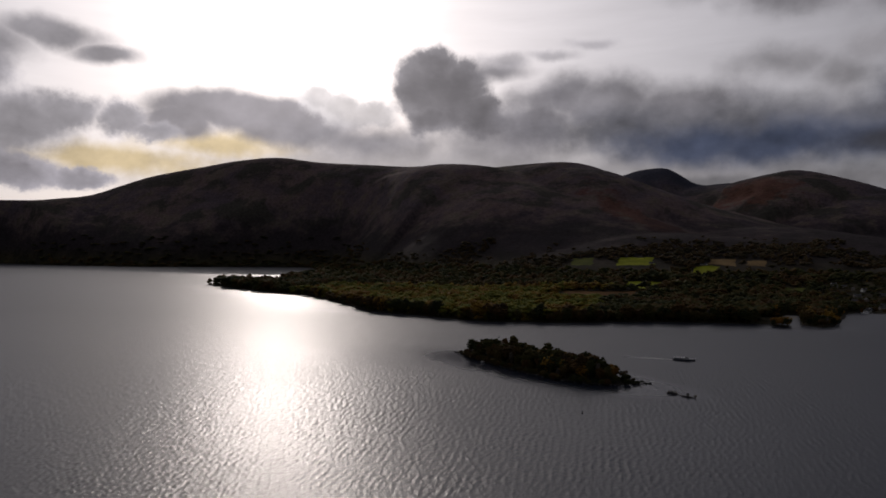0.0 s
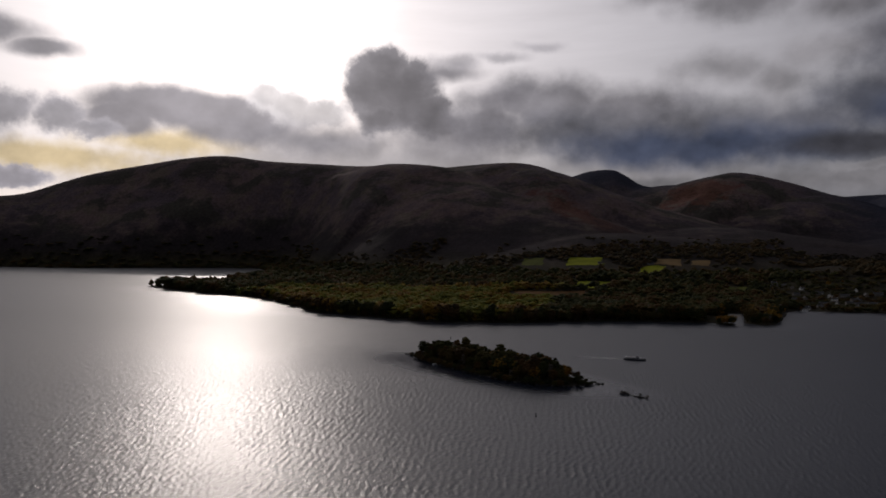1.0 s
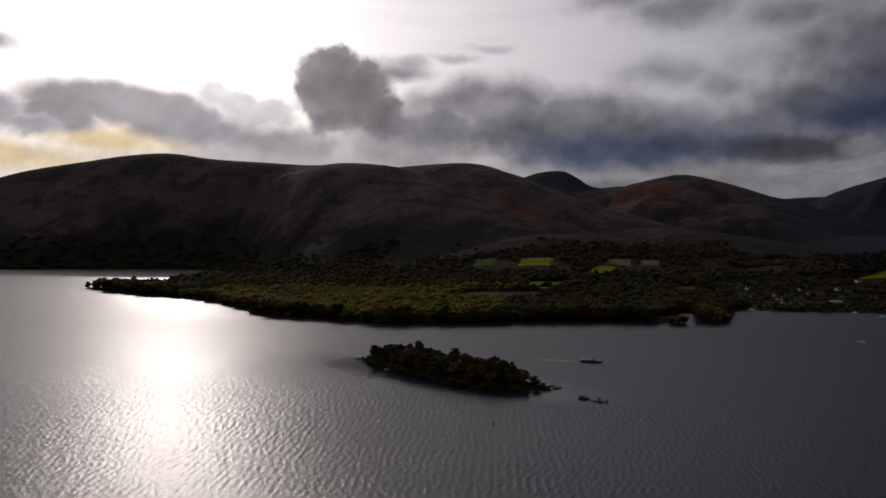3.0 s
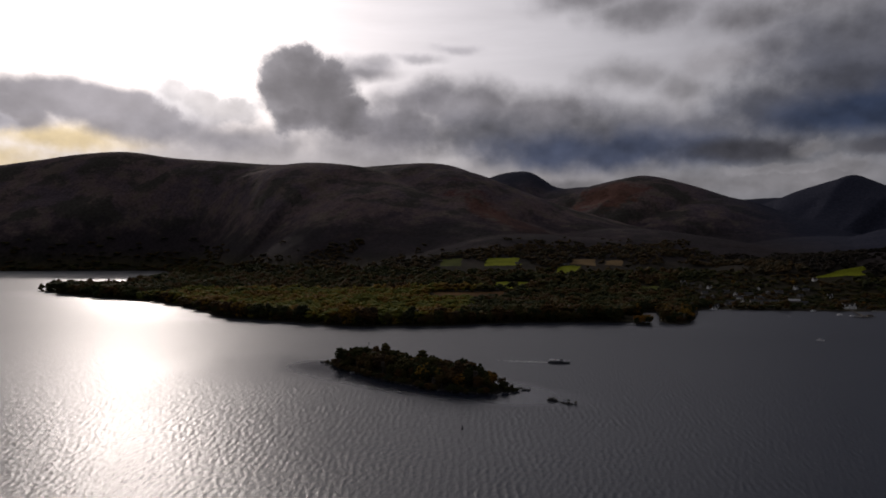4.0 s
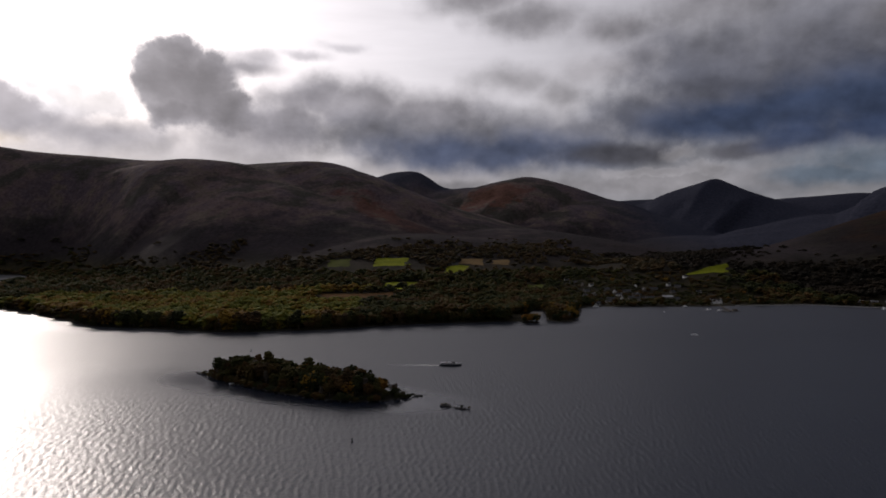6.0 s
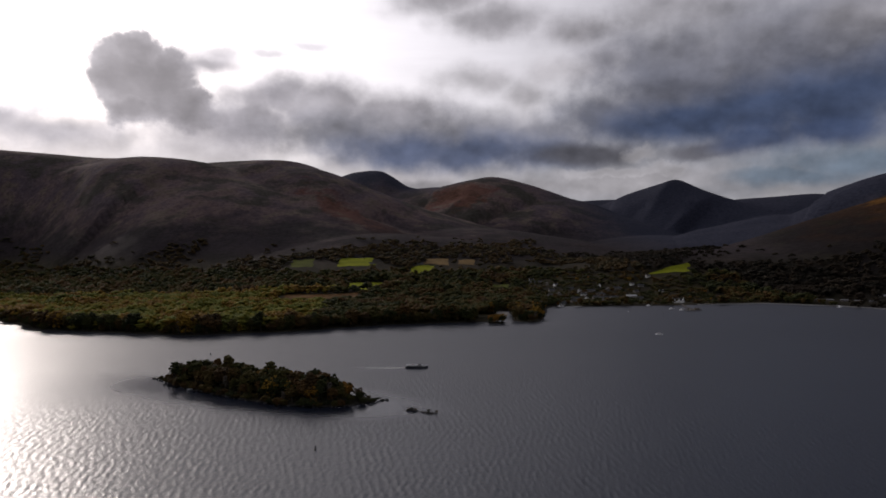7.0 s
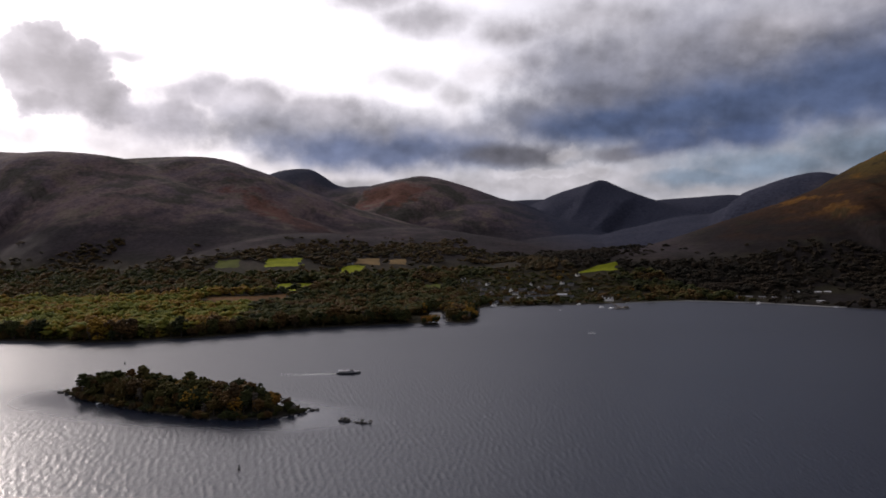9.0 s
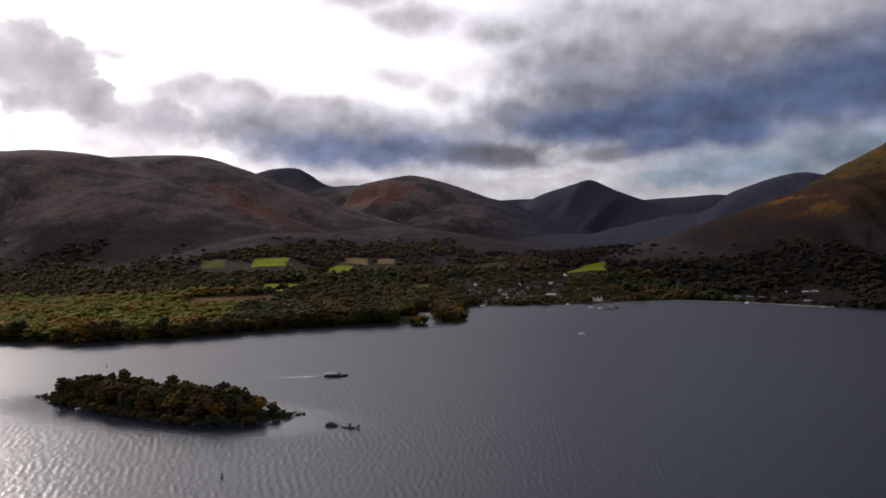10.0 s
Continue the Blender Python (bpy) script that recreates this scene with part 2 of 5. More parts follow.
def water_material():
    m, n, s = material("loch_water")
    where = n.add("ShaderNodeNewGeometry").outputs["Position"]
    gust = n.noise(n.scaled(where, 0.0022, 0.0045, 0, 25), 1.0, 4.0, 0.55)
    windy = n.add("ShaderNodeMapRange", gust, 0.36, 0.62, 0.75, 1.1).outputs[0]
    # the lee of the wooded island and the sheltered water along the shore
    xyz = n.add("ShaderNodeSeparateXYZ", where).outputs
    turb = n.math("MULTIPLY", n.math("SUBTRACT", n.noise(where, 0.02, 4.0), 0.5), 0.9)
    lx = n.math("DIVIDE", n.math("SUBTRACT", xyz[0], -225.0), 75.0)
    ly = n.math("DIVIDE", n.math("SUBTRACT", xyz[1], 590.0), 70.0)
    lee = n.math("ADD", n.math("SQRT", n.math("ADD", n.math("MULTIPLY", lx, lx), n.math("MULTIPLY", ly, ly))), turb)
    windy = n.math("MULTIPLY", windy, n.add("ShaderNodeMapRange", lee, 0.4, 1.7, 0.5, 1.0).outputs[0])
    # smooth water close in round the island, where its trees are mirrored
    ix, iy = n.math("ADD", xyz[0], 95.0), n.math("SUBTRACT", xyz[1], 556.0)
    iu = n.math("DIVIDE", n.math("SUBTRACT", n.math("MULTIPLY", ix, 0.865), n.math("MULTIPLY", iy, 0.5)), 108.0)
    iv = n.math("DIVIDE", n.math("ADD", n.math("MULTIPLY", ix, 0.5), n.math("MULTIPLY", iy, 0.865)), 38.0)
    close = n.math("ADD", n.math("SQRT", n.math("ADD", n.math("MULTIPLY", iu, iu), n.math("MULTIPLY", iv, iv))), n.math("MULTIPLY", turb, 0.5))
    mirrored = n.add("ShaderNodeMapRange", close, 0.85, 1.45, 0.35, 1.0).outputs[0]
    windy = n.math("MULTIPLY", windy, n.math("MULTIPLY_ADD", mirrored, 0.7, 0.3))
    # calm strips under the spit and along the wooded bank
    spit = n.math("MULTIPLY_ADD", n.math("ADD", xyz[0], 780.0), -0.602, n.math("MULTIPLY", n.math("SUBTRACT", xyz[1], 1240.0), -0.798))
    spit = n.math("MULTIPLY_ADD", turb, 70.0, spit)
    bank = n.math("MULTIPLY_ADD", turb, 40.0, n.math("MULTIPLY_ADD", n.math("ABSOLUTE", n.math("ADD", xyz[0], 170.0)), -0.24, xyz[1]))
    near_spit = n.math("MULTIPLY", n.step(spit, 140.0, 0.0), n.step(xyz[0], -400.0, -560.0))
    near_spit = n.math("MULTIPLY", near_spit, n.step(n.math("MULTIPLY_ADD", turb, 60.0, xyz[0]), -1240.0, -1060.0))
    near_bank = n.math("MULTIPLY", n.step(bank, 820.0, 900.0), n.step(n.math("ABSOLUTE", n.math("ADD", xyz[0], 140.0)), 420.0, 320.0))
    calm = n.math("MULTIPLY", n.math("MAXIMUM", near_spit, near_bank), 0.25)
    windy = n.math("MULTIPLY", windy, n.math("MULTIPLY_ADD", calm, -0.8, 1.0))
    swell = n.noise(n.scaled(where, 0.40, 0.14, 0), 1.0, 4.0, 0.6)
    chop = n.noise(n.scaled(where, 1.2, 0.5, 0, 12), 1.0, 5.0, 0.65)
    height = n.math("ADD", n.math("MULTIPLY", swell, 0.34), n.math("MULTIPLY", chop, 0.20))
    height = n.math("MULTIPLY", height, windy)
    bump = n.add("ShaderNodeBump", 1.0, 1.0)
    n.put(bump.inputs["Height"], height)
    n.put(s.inputs["Normal"], bump.outputs[0])
    s.inputs["Base Color"].default_value = (0.009, 0.012, 0.021, 1)
    # out in the open loch the wind raises ripples finer than the waves of the mesh
    gusty = n.add("ShaderNodeMapRange", xyz[1], 260.0, 820.0, 0.228, 0.37).outputs[0]
    sheltered = n.math("MULTIPLY", n.math("MULTIPLY_ADD", calm, -0.9, 1.0), n.add("ShaderNodeMapRange", lee, 0.4, 1.7, 0.86, 1.0).outputs[0])
    sheltered = n.math("MULTIPLY", sheltered, mirrored)
    n.put(s.inputs["Roughness"], n.math("MULTIPLY_ADD", n.math("MULTIPLY", gusty, sheltered), 1.0, 0.06))
    s.inputs["IOR"].default_value = 1.333
    return m


def ground_material():
    """Rough pasture and litter below; bracken, moor grass and heather on the hills."""
    m, n, s = material("hill_ground")
    where = n.add("ShaderNodeNewGeometry").outputs["Position"]
    z = n.add("ShaderNodeSeparateXYZ", where).outputs[2]
    broad, mid, small = n.noise(where, 0.0022, 5.0, 0.6), n.noise(where, 0.011, 5.0, 0.6), n.noise(where, 0.07, 5.0, 0.65)
    k = n.math("ADD", n.math("MULTIPLY", broad, 0.5), n.math("MULTIPLY", mid, 0.5))
    hill = n.mix(n.step(k, 0.40, 0.60), (0.068, 0.053, 0.060), (0.104, 0.073, 0.069))
    hill = n.mix(n.step(mid, 0.50, 0.66), hill, (0.096, 0.076, 0.062))
    hill = n.mix(n.step(n.noise(where, 0.005, 5.0, 0.65), 0.47, 0.60), hill, (0.044, 0.040, 0.034))
    low = n.mix(n.step(mid, 0.40, 0.62), (0.020, 0.018, 0.013), (0.034, 0.029, 0.016))
    # the slope east of the village: moor grass above, rusty bracken below; light painted
    xyz = n.add("ShaderNodeSeparateXYZ", where).outputs
    edge = n.math("MULTIPLY_ADD", n.math("SUBTRACT", broad, 0.5), 500.0, n.math("MULTIPLY_ADD", xyz[1], -0.52, xyz[0]))
    east = n.step(edge, 20.0, 280.0)
    streak = n.noise(n.scaled(where, 0.002, 0.006, 0.02), 1.0, 5.0, 0.65)
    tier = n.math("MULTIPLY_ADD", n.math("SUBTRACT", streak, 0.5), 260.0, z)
    # these tiers carry the sunlit golden top and the shadowed dark foot
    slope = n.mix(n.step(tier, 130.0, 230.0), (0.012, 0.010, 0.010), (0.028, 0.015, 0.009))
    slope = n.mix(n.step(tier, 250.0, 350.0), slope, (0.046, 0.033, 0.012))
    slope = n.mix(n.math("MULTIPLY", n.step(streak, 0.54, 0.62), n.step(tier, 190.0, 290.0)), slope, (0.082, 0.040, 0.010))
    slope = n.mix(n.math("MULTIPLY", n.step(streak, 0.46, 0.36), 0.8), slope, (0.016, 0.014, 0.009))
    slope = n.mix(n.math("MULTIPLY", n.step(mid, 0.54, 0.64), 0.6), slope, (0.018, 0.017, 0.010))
    # two tongues of rust-red bracken, a lens flare's red tint painted in
    for cx, cy, wide_x, wide_y in ((-40.0, 2760.0, 330.0, 330.0), (480.0, 3850.0, 240.0, 200.0)):
        ux = n.math("DIVIDE", n.math("MULTIPLY_ADD", n.math("SUBTRACT", xyz[1], cy), 0.75 if cx < 0 else 0.0, n.math("SUBTRACT", xyz[0], cx)), wide_x * (0.45 if cx < 0 else 1.0))
        uy = n.math("DIVIDE", n.math("SUBTRACT", xyz[1], cy), wide_y)
        far = n.math("SQRT", n.math("ADD", n.math("MULTIPLY", ux, ux), n.math("MULTIPLY", uy, uy)))
        far = n.math("MULTIPLY_ADD", n.math("SUBTRACT", mid, 0.5), 2.6, far)
        hill = n.mix(n.math("MULTIPLY", n.step(far, 1.05, 0.55), 0.7), hill, (0.098, 0.042, 0.028))
    # heath and plantations darken the lower slopes; far hills get distance haze as blue-grey paint
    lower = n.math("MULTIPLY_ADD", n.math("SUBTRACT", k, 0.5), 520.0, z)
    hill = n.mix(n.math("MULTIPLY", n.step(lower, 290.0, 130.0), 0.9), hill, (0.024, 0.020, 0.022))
    blue_haze = n.math("MAXIMUM", n.step(xyz[1], 3900.0, 4500.0), n.math("MULTIPLY", n.step(xyz[0], 900.0, 1400.0), n.step(n.math("MULTIPLY_ADD", broad, 300.0, xyz[1]), 2250.0, 2600.0)))
    hill = n.mix(blue_haze, hill, (0.026, 0.028, 0.042))
    east = n.math("MULTIPLY", east, n.step(n.math("MULTIPLY_ADD", broad, 300.0, xyz[1]), 2500.0, 2250.0))
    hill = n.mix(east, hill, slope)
    upness = n.math("MULTIPLY_ADD", n.math("SUBTRACT", mid, 0.5), 90.0, z)
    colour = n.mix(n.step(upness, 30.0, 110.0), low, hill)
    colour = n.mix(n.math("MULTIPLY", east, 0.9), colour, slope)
    grain = n.add("ShaderNodeMapRange", small, 0.3, 0.7, 0.65, 1.35).outputs[0]
    colour = n.mix(1.0, colour, n.add("ShaderNodeCombineColor", grain, grain, grain).outputs[0], "MULTIPLY")
    shore = n.step(n.math("MULTIPLY_ADD", small, 0.8, z), 1.35, 1.0)
    colour = n.mix(shore, colour, (0.034, 0.031, 0.027))
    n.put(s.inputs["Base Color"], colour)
    s.inputs["Roughness"].default_value = 0.95
    s.inputs["Specular IOR Level"].default_value = 0.02
    rough = n.math("ADD", n.math("MULTIPLY", mid, 14.0), n.math("MULTIPLY", small, 5.0))
    n.put(s.inputs["Normal"], n.add("ShaderNodeBump", 0.35, 1.0, None, rough).outputs[0])
    return m


def foliage_material(name, colours, island=True):
    """Leaves: each clump or tree takes one of the colours; the crowns vary over the ground."""
    m, n, s = material(name)
    where = n.add("ShaderNodeNewGeometry")
    pick = where.outputs["Random Per Island"] if island else n.add("ShaderNodeObjectInfo").outputs["Random"]
    stand = n.noise(where.outputs["Position"], 0.013 if island else 0.05, 4.0, 0.72)
    k = n.math("ADD", n.math("MULTIPLY", pick, 0.18 if island else 0.75), n.math("MULTIPLY", n.step(stand, 0.3, 0.7), 0.82 if island else 0.25))
    ramp = n.add("ShaderNodeValToRGB", k)
    ramp.color_ramp.elements[0].color, ramp.color_ramp.elements[1].color = (*colours[0], 1), (*colours[-1], 1)
    for i, c in enumerate(colours[1:-1], 1):
        ramp.color_ramp.elements.new(0.1 + 0.8 * i / (len(colours) - 1)).color = (*c, 1)
    leaf = n.noise(where.outputs["Position"], 1.3, 3.0, 0.7)
    g = n.add("ShaderNodeMapRange", leaf, 0.3, 0.7, 0.75, 1.25).outputs[0]
    colour = n.mix(1.0, ramp.outputs[0], n.add("ShaderNodeCombineColor", g, g, g).outputs[0], "MULTIPLY")
    n.put(s.inputs["Base Color"], colour)
    s.inputs["Roughness"].default_value = 0.85
    s.inputs["Specular IOR Level"].default_value = 0.04
    n.put(s.inputs["Normal"], n.add("ShaderNodeBump", 0.8, 0.5, None, leaf).outputs[0])
    return m


WATER, GROUND = water_material(), ground_material()
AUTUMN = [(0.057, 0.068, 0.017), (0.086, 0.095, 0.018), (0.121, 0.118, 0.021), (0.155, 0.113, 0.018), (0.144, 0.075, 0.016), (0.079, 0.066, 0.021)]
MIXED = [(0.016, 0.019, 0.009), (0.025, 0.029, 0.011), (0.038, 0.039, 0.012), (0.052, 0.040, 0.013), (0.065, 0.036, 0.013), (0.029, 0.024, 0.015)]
UPLAND = [(0.029, 0.026, 0.018), (0.038, 0.034, 0.018), (0.052, 0.037, 0.018), (0.068, 0.043, 0.019), (0.036, 0.034, 0.018)]
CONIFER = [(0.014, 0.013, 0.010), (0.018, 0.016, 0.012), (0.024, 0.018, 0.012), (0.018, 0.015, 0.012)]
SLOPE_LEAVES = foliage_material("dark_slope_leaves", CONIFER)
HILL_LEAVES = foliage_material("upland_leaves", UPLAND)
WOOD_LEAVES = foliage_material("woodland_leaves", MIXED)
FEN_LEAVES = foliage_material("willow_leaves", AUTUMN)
TREE_LEAVES = foliage_material("tree_leaves", MIXED, island=False)
BARK = plain("bark", (0.055, 0.045, 0.036), 0.95)
ROCK = plain("shore_rock", (0.05, 0.047, 0.044), 0.85, vary=0.5, scale=0.8, gloss=0.15)


# ---------------------------------------------------------------- the lie of the land
rng = np.random.default_rng(7)
LATTICE = rng.random((256, 256)).astype(np.float32)


def soft(a, b, v):
    u = np.clip((v - a) / (b - a), 0, 1)
    return u * u * (3 - 2 * u)


def rough(x, y, size, octaves=4, gain=0.5):
    """Fractal value noise from -1 to 1, with features of about that size in metres."""
    out, amp, total = 0.0, 1.0, 0.0
    for k in range(octaves):
        u, v = x / size * 2**k + 17.3 * k + 100, y / size * 2**k + 41.7 * k + 100
        i, j = np.floor(u).astype(int), np.floor(v).astype(int)
        fu, fv = u - i, v - j
        fu, fv = fu * fu * (3 - 2 * fu), fv * fv * (3 - 2 * fv)
        a, b2 = LATTICE[i % 256, j % 256], LATTICE[(i + 1) % 256, j % 256]
        c, d = LATTICE[i % 256, (j + 1) % 256], LATTICE[(i + 1) % 256, (j + 1) % 256]
        out = out + amp * ((a * (1 - fu) + b2 * fu) * (1 - fv) + (c * (1 - fu) + d * fu) * fv)
        total, amp = total + amp, amp * gain
    return 2 * out / total - 1


# The shore, from the right round the village, the river mouth, the woods and the spit to the far bank.
SHORE_VILLAGE = [(1700, 0), (1150, 650), (985, 880), (911, 982), (850, 1065), (796, 1160), (703, 1236), (568, 1226), (466, 1219),
                 (363, 1224), (308, 1227), (288, 1200), (262, 1120), (240, 1045), (222, 992), (201, 980), (184, 1003), (198, 1080),
                 (210, 1150), (192, 1154)]
SHORE_WOODS = [(172, 1060), (150, 995), (89, 989), (1, 975), (-66, 941), (-120, 915), (-173, 902), (-222, 893), (-273, 904),
               (-321, 930), (-377, 951), (-439, 977), (-500, 1050), (-565, 1116), (-686, 1240), (-811, 1302), (-949, 1376),
               (-1050, 1440), (-1125, 1495)]
SHORE_FAR = [(-1140, 1540), (-1060, 1620), (-1010, 1760), (-1100, 2000), (-1250, 2350), (-1440, 2660), (-1600, 2940), (-1700, 2960),
             (-2038, 2859), (-2377, 2662), (-2933, 2690), (-3435, 2802), (-4300, 2600), (-7000, 2300), (-7000, 8000), (8000, 8000), (8000, 0)]
MAINLAND = SHORE_VILLAGE + SHORE_WOODS + SHORE_FAR
ISLAND = [(-181, 619), (-158, 590), (-133, 564), (-104, 539), (-75, 518), (-48, 508), (-28, 509), (-14, 518), (-9, 525),
          (-22, 540), (-50, 556), (-90, 582), (-130, 606), (-160, 622)]
ISLET = [(143, 974), (160, 968), (170, 975), (168, 990), (155, 996), (144, 988)]


def inland(x, y, outline):
    """Metres in from the outline (less than 0: out on the water)."""
    best, inside = np.full(x.shape, 1e9), np.zeros(x.shape, bool)
    for (ax, ay), (bx, by) in zip(outline, outline[1:] + outline[:1]):
        dx, dy = bx - ax, by - ay
        s = np.clip(((x - ax) * dx + (y - ay) * dy) / (dx * dx + dy * dy), 0, 1)
        best = np.minimum(best, np.hypot(x - ax - s * dx, y - ay - s * dy))
        if ay != by:
            inside ^= ((ay > y) != (by > y)) & (x < ax + (y - ay) * dx / dy)
    return np.where(inside, best, -best)


def spline(nodes, parts=4):
    p = np.array(nodes, float)
    p = np.vstack([2 * p[0] - p[1], p, 2 * p[-1] - p[-2]])
    out = []
    for a, b2, c, d in zip(p, p[1:], p[2:], p[3:]):
        for u in np.arange(parts) / parts:
            out.append(0.5 * (2 * b2 + (c - a) * u + (2 * a - 5 * b2 + 4 * c - d) * u * u + (3 * b2 - a - 3 * c + d) * u**3))
    return np.array(out + [p[-2]])


def crest(*nodes):
    """A ridge's crest from bearings (degrees left of +y), distances and heights (metres), about the loch's middle."""
    return [(-r * math.sin(radians(a)), 50 + r * math.cos(radians(a)), h) for a, r, h in nodes]


def rise(r, degrees):
    return 101 + r * math.tan(radians(degrees))


RIDGES = [
    (1150, crest(*[(a, r, rise(r, d)) for a, r, d in ((62, 4600, 3.2), (51, 4600, 3.25), (47.5, 4600, 3.55), (45.7, 4600, 3.85), (43.8, 4600, 4.55),
                                                     (41, 4550, 5.55), (36.8, 4450, 6.55), (34.2, 4350, 7.1), (31.5, 4250, 7.4), (28.3, 4150, 7.12),
                                                     (24, 4000, 7.02), (20.7, 3850, 6.93), (17.8, 3650, 7.1))])),
    (1250, crest(*[(a, r, rise(r, d)) for a, r, d in ((20, 3650, 6.6), (17.7, 3500, 7.18), (13.5, 3350, 6.95), (11.1, 3200, 6.1), (9.1, 3050, 5.3), (5.7, 2900, 4.0), (2.7, 2750, 3.0), (-1, 2550, 1.5))])),
    (1500, crest(*[(a, r, rise(r, d)) for a, r, d in ((15, 3800, 6.6), (12, 3700, 6.98), (7.2, 3500, 7.3), (5.1, 3400, 6.8), (3, 3350, 6.2), (0, 3300, 5.0), (-4, 3200, 3.4), (-8, 3000, 1.9))])),
    (1500, crest(*[(a, r, rise(r, d)) for a, r, d in ((6, 4600, 5.5), (3, 4600, 6.0), (1.4, 4600, 6.45), (-0.5, 4600, 6.58), (-1.7, 4600, 6.05), (-3, 4600, 5.25), (-5, 4600, 5.0))])),
    (1600, crest(*[(a, r, rise(r, d)) for a, r, d in ((-2, 4400, 4.9), (-4.6, 4400, 5.2), (-6.6, 4400, 5.3), (-8.9, 4300, 5.85), (-10.6, 4250, 6.05), (-13.5, 4150, 5.27), (-15.7, 4050, 4.35), (-17.1, 3950, 3.85), (-20, 3800, 2.6), (-23, 3600, 1.2))])),
    (1200, crest(*[(a, r, rise(r, d)) for a, r, d in ((-10, 4880, 3.7), (-17, 4880, 3.95), (-19, 4880, 4.03), (-21, 4880, 4.0), (-24, 4880, 3.6))])),
    (1500, crest(*[(a, r, rise(r, d)) for a, r, d in ((-18, 4750, 3.3), (-20.3, 4750, 4.0), (-22.4, 4700, 4.78), (-24.0, 4670, 5.25), (-25, 4650, 5.52), (-25.8, 4630, 5.2), (-27, 4600, 4.62), (-29.2, 4550, 3.75), (-32, 4400, 2.6))])),
    (1300, crest(*[(a, r, rise(r, d)) for a, r, d in ((-27, 4880, 3.5), (-29.2, 4880, 3.8), (-32.3, 4880, 3.95), (-34.4, 4880, 4.06), (-36, 4880, 3.95), (-41, 4880, 3.6))])),
    (1300, crest(*[(a, r, rise(r, d)) for a, r, d in ((-33, 3500, 2.6), (-36, 3500, 3.9), (-38, 3450, 4.8), (-40.2, 3400, 5.44), (-41.8, 3400, 5.2), (-46, 3400, 4.6))])),
    (1050, crest(*[(a, r, rise(r, d)) for a, r, d in ((-75, 2300, 9.5), (-58, 2300, 9.8), (-50, 2350, 9.1), (-46.4, 2400, 7.65), (-44, 2400, 6.5), (-41.5, 2350, 4.95), (-37.6, 2300, 3.3), (-33.5, 2200, 1.8), (-29, 2100, 0.2))])),
    (1600, crest((150, 4300, 420), (175, 4000, 480), (200, 4100, 360), (225, 4300, 450), (250, 4300, 380))),
]


def land(x, y):
    """The ground's height."""
    x, y = np.asarray(x, float), np.asarray(y, float)
    d = inland(x + 5 * rough(x, y, 60, 2), y + 5 * rough(x + 999, y, 60, 2), MAINLAND)
    d = np.maximum(d, -2300 - y + 250 * rough(x, 0 * y, 900, 2))
    slope = 0.3 + 0.7 * soft(-500, -100, x)
    low = 0.5 + 2.0 * soft(0, 9, d) + slope * (0.022 * np.clip(d - 60, 0, 500) + 0.05 * np.clip(d - 350, 0, 1100)) + 2.5 * soft(40, 200, d) * rough(x, y, 140, 3)
    hills = np.zeros(x.shape)
    for width, nodes in RIDGES:
        line = spline(nodes)
        best, top = np.full(x.shape, 1e9), np.zeros(x.shape)
        for (ax, ay, az), (bx, by, bz) in zip(line, line[1:]):
            dx, dy = bx - ax, by - ay
            s = np.clip(((x - ax) * dx + (y - ay) * dy) / (dx * dx + dy * dy), 0, 1)
            far = np.hypot(x - ax - s * dx, y - ay - s * dy)
            near = far < best
            best, top = np.where(near, far, best), np.where(near, az + s * (bz - az), top)
        u = np.clip(best / width, 0, 1)
        p = 0.5 + 0.5 * np.cos(np.pi * u**0.92)
        gully = 1 + 0.17 * soft(0.02, 0.3, 1 - p) * rough(x, y, 420, 5, 0.55)
        hills = np.maximum(hills, top * p * gully)
    hills = hills * soft(5, 480 - 340 * soft(-1800, -2500, x), d)
    h = 0.5 * (low + hills + np.sqrt((low - hills) ** 2 + 400.0)) - 10 * soft(300, 0, np.abs(low - hills))
    h = np.where(d > 0, h, np.maximum(0.1 + 0.25 * d, -12))
    i = inland(x, y, ISLAND)
    h = np.maximum(h, np.where(i > 0, 0.5 + 3.6 * soft(0, 16, i) + 0.8 * rough(x, y, 14, 3), -8 + 0 * x))
    i = inland(x, y, ISLET)
    return np.maximum(h, np.where(i > 0, 0.5 + 1.0 * soft(0, 5, i), -8 + 0 * x))


def mesh_of(name, verts, faces):
    """A mesh from arrays of corners and of triangles or quads."""
    me = bpy.data.meshes.new(name)
    k = faces.shape[1]
    me.vertices.add(len(verts))
    me.vertices.foreach_set("co", np.ascontiguousarray(verts, np.float32).ravel())
    me.loops.add(faces.size)
    me.loops.foreach_set("vertex_index", np.ascontiguousarray(faces, np.int32).ravel())
    me.polygons.add(len(faces))
    me.polygons.foreach_set("loop_start", np.arange(0, faces.size, k, dtype=np.int32))
    me.update(calc_edges=True)
    return me


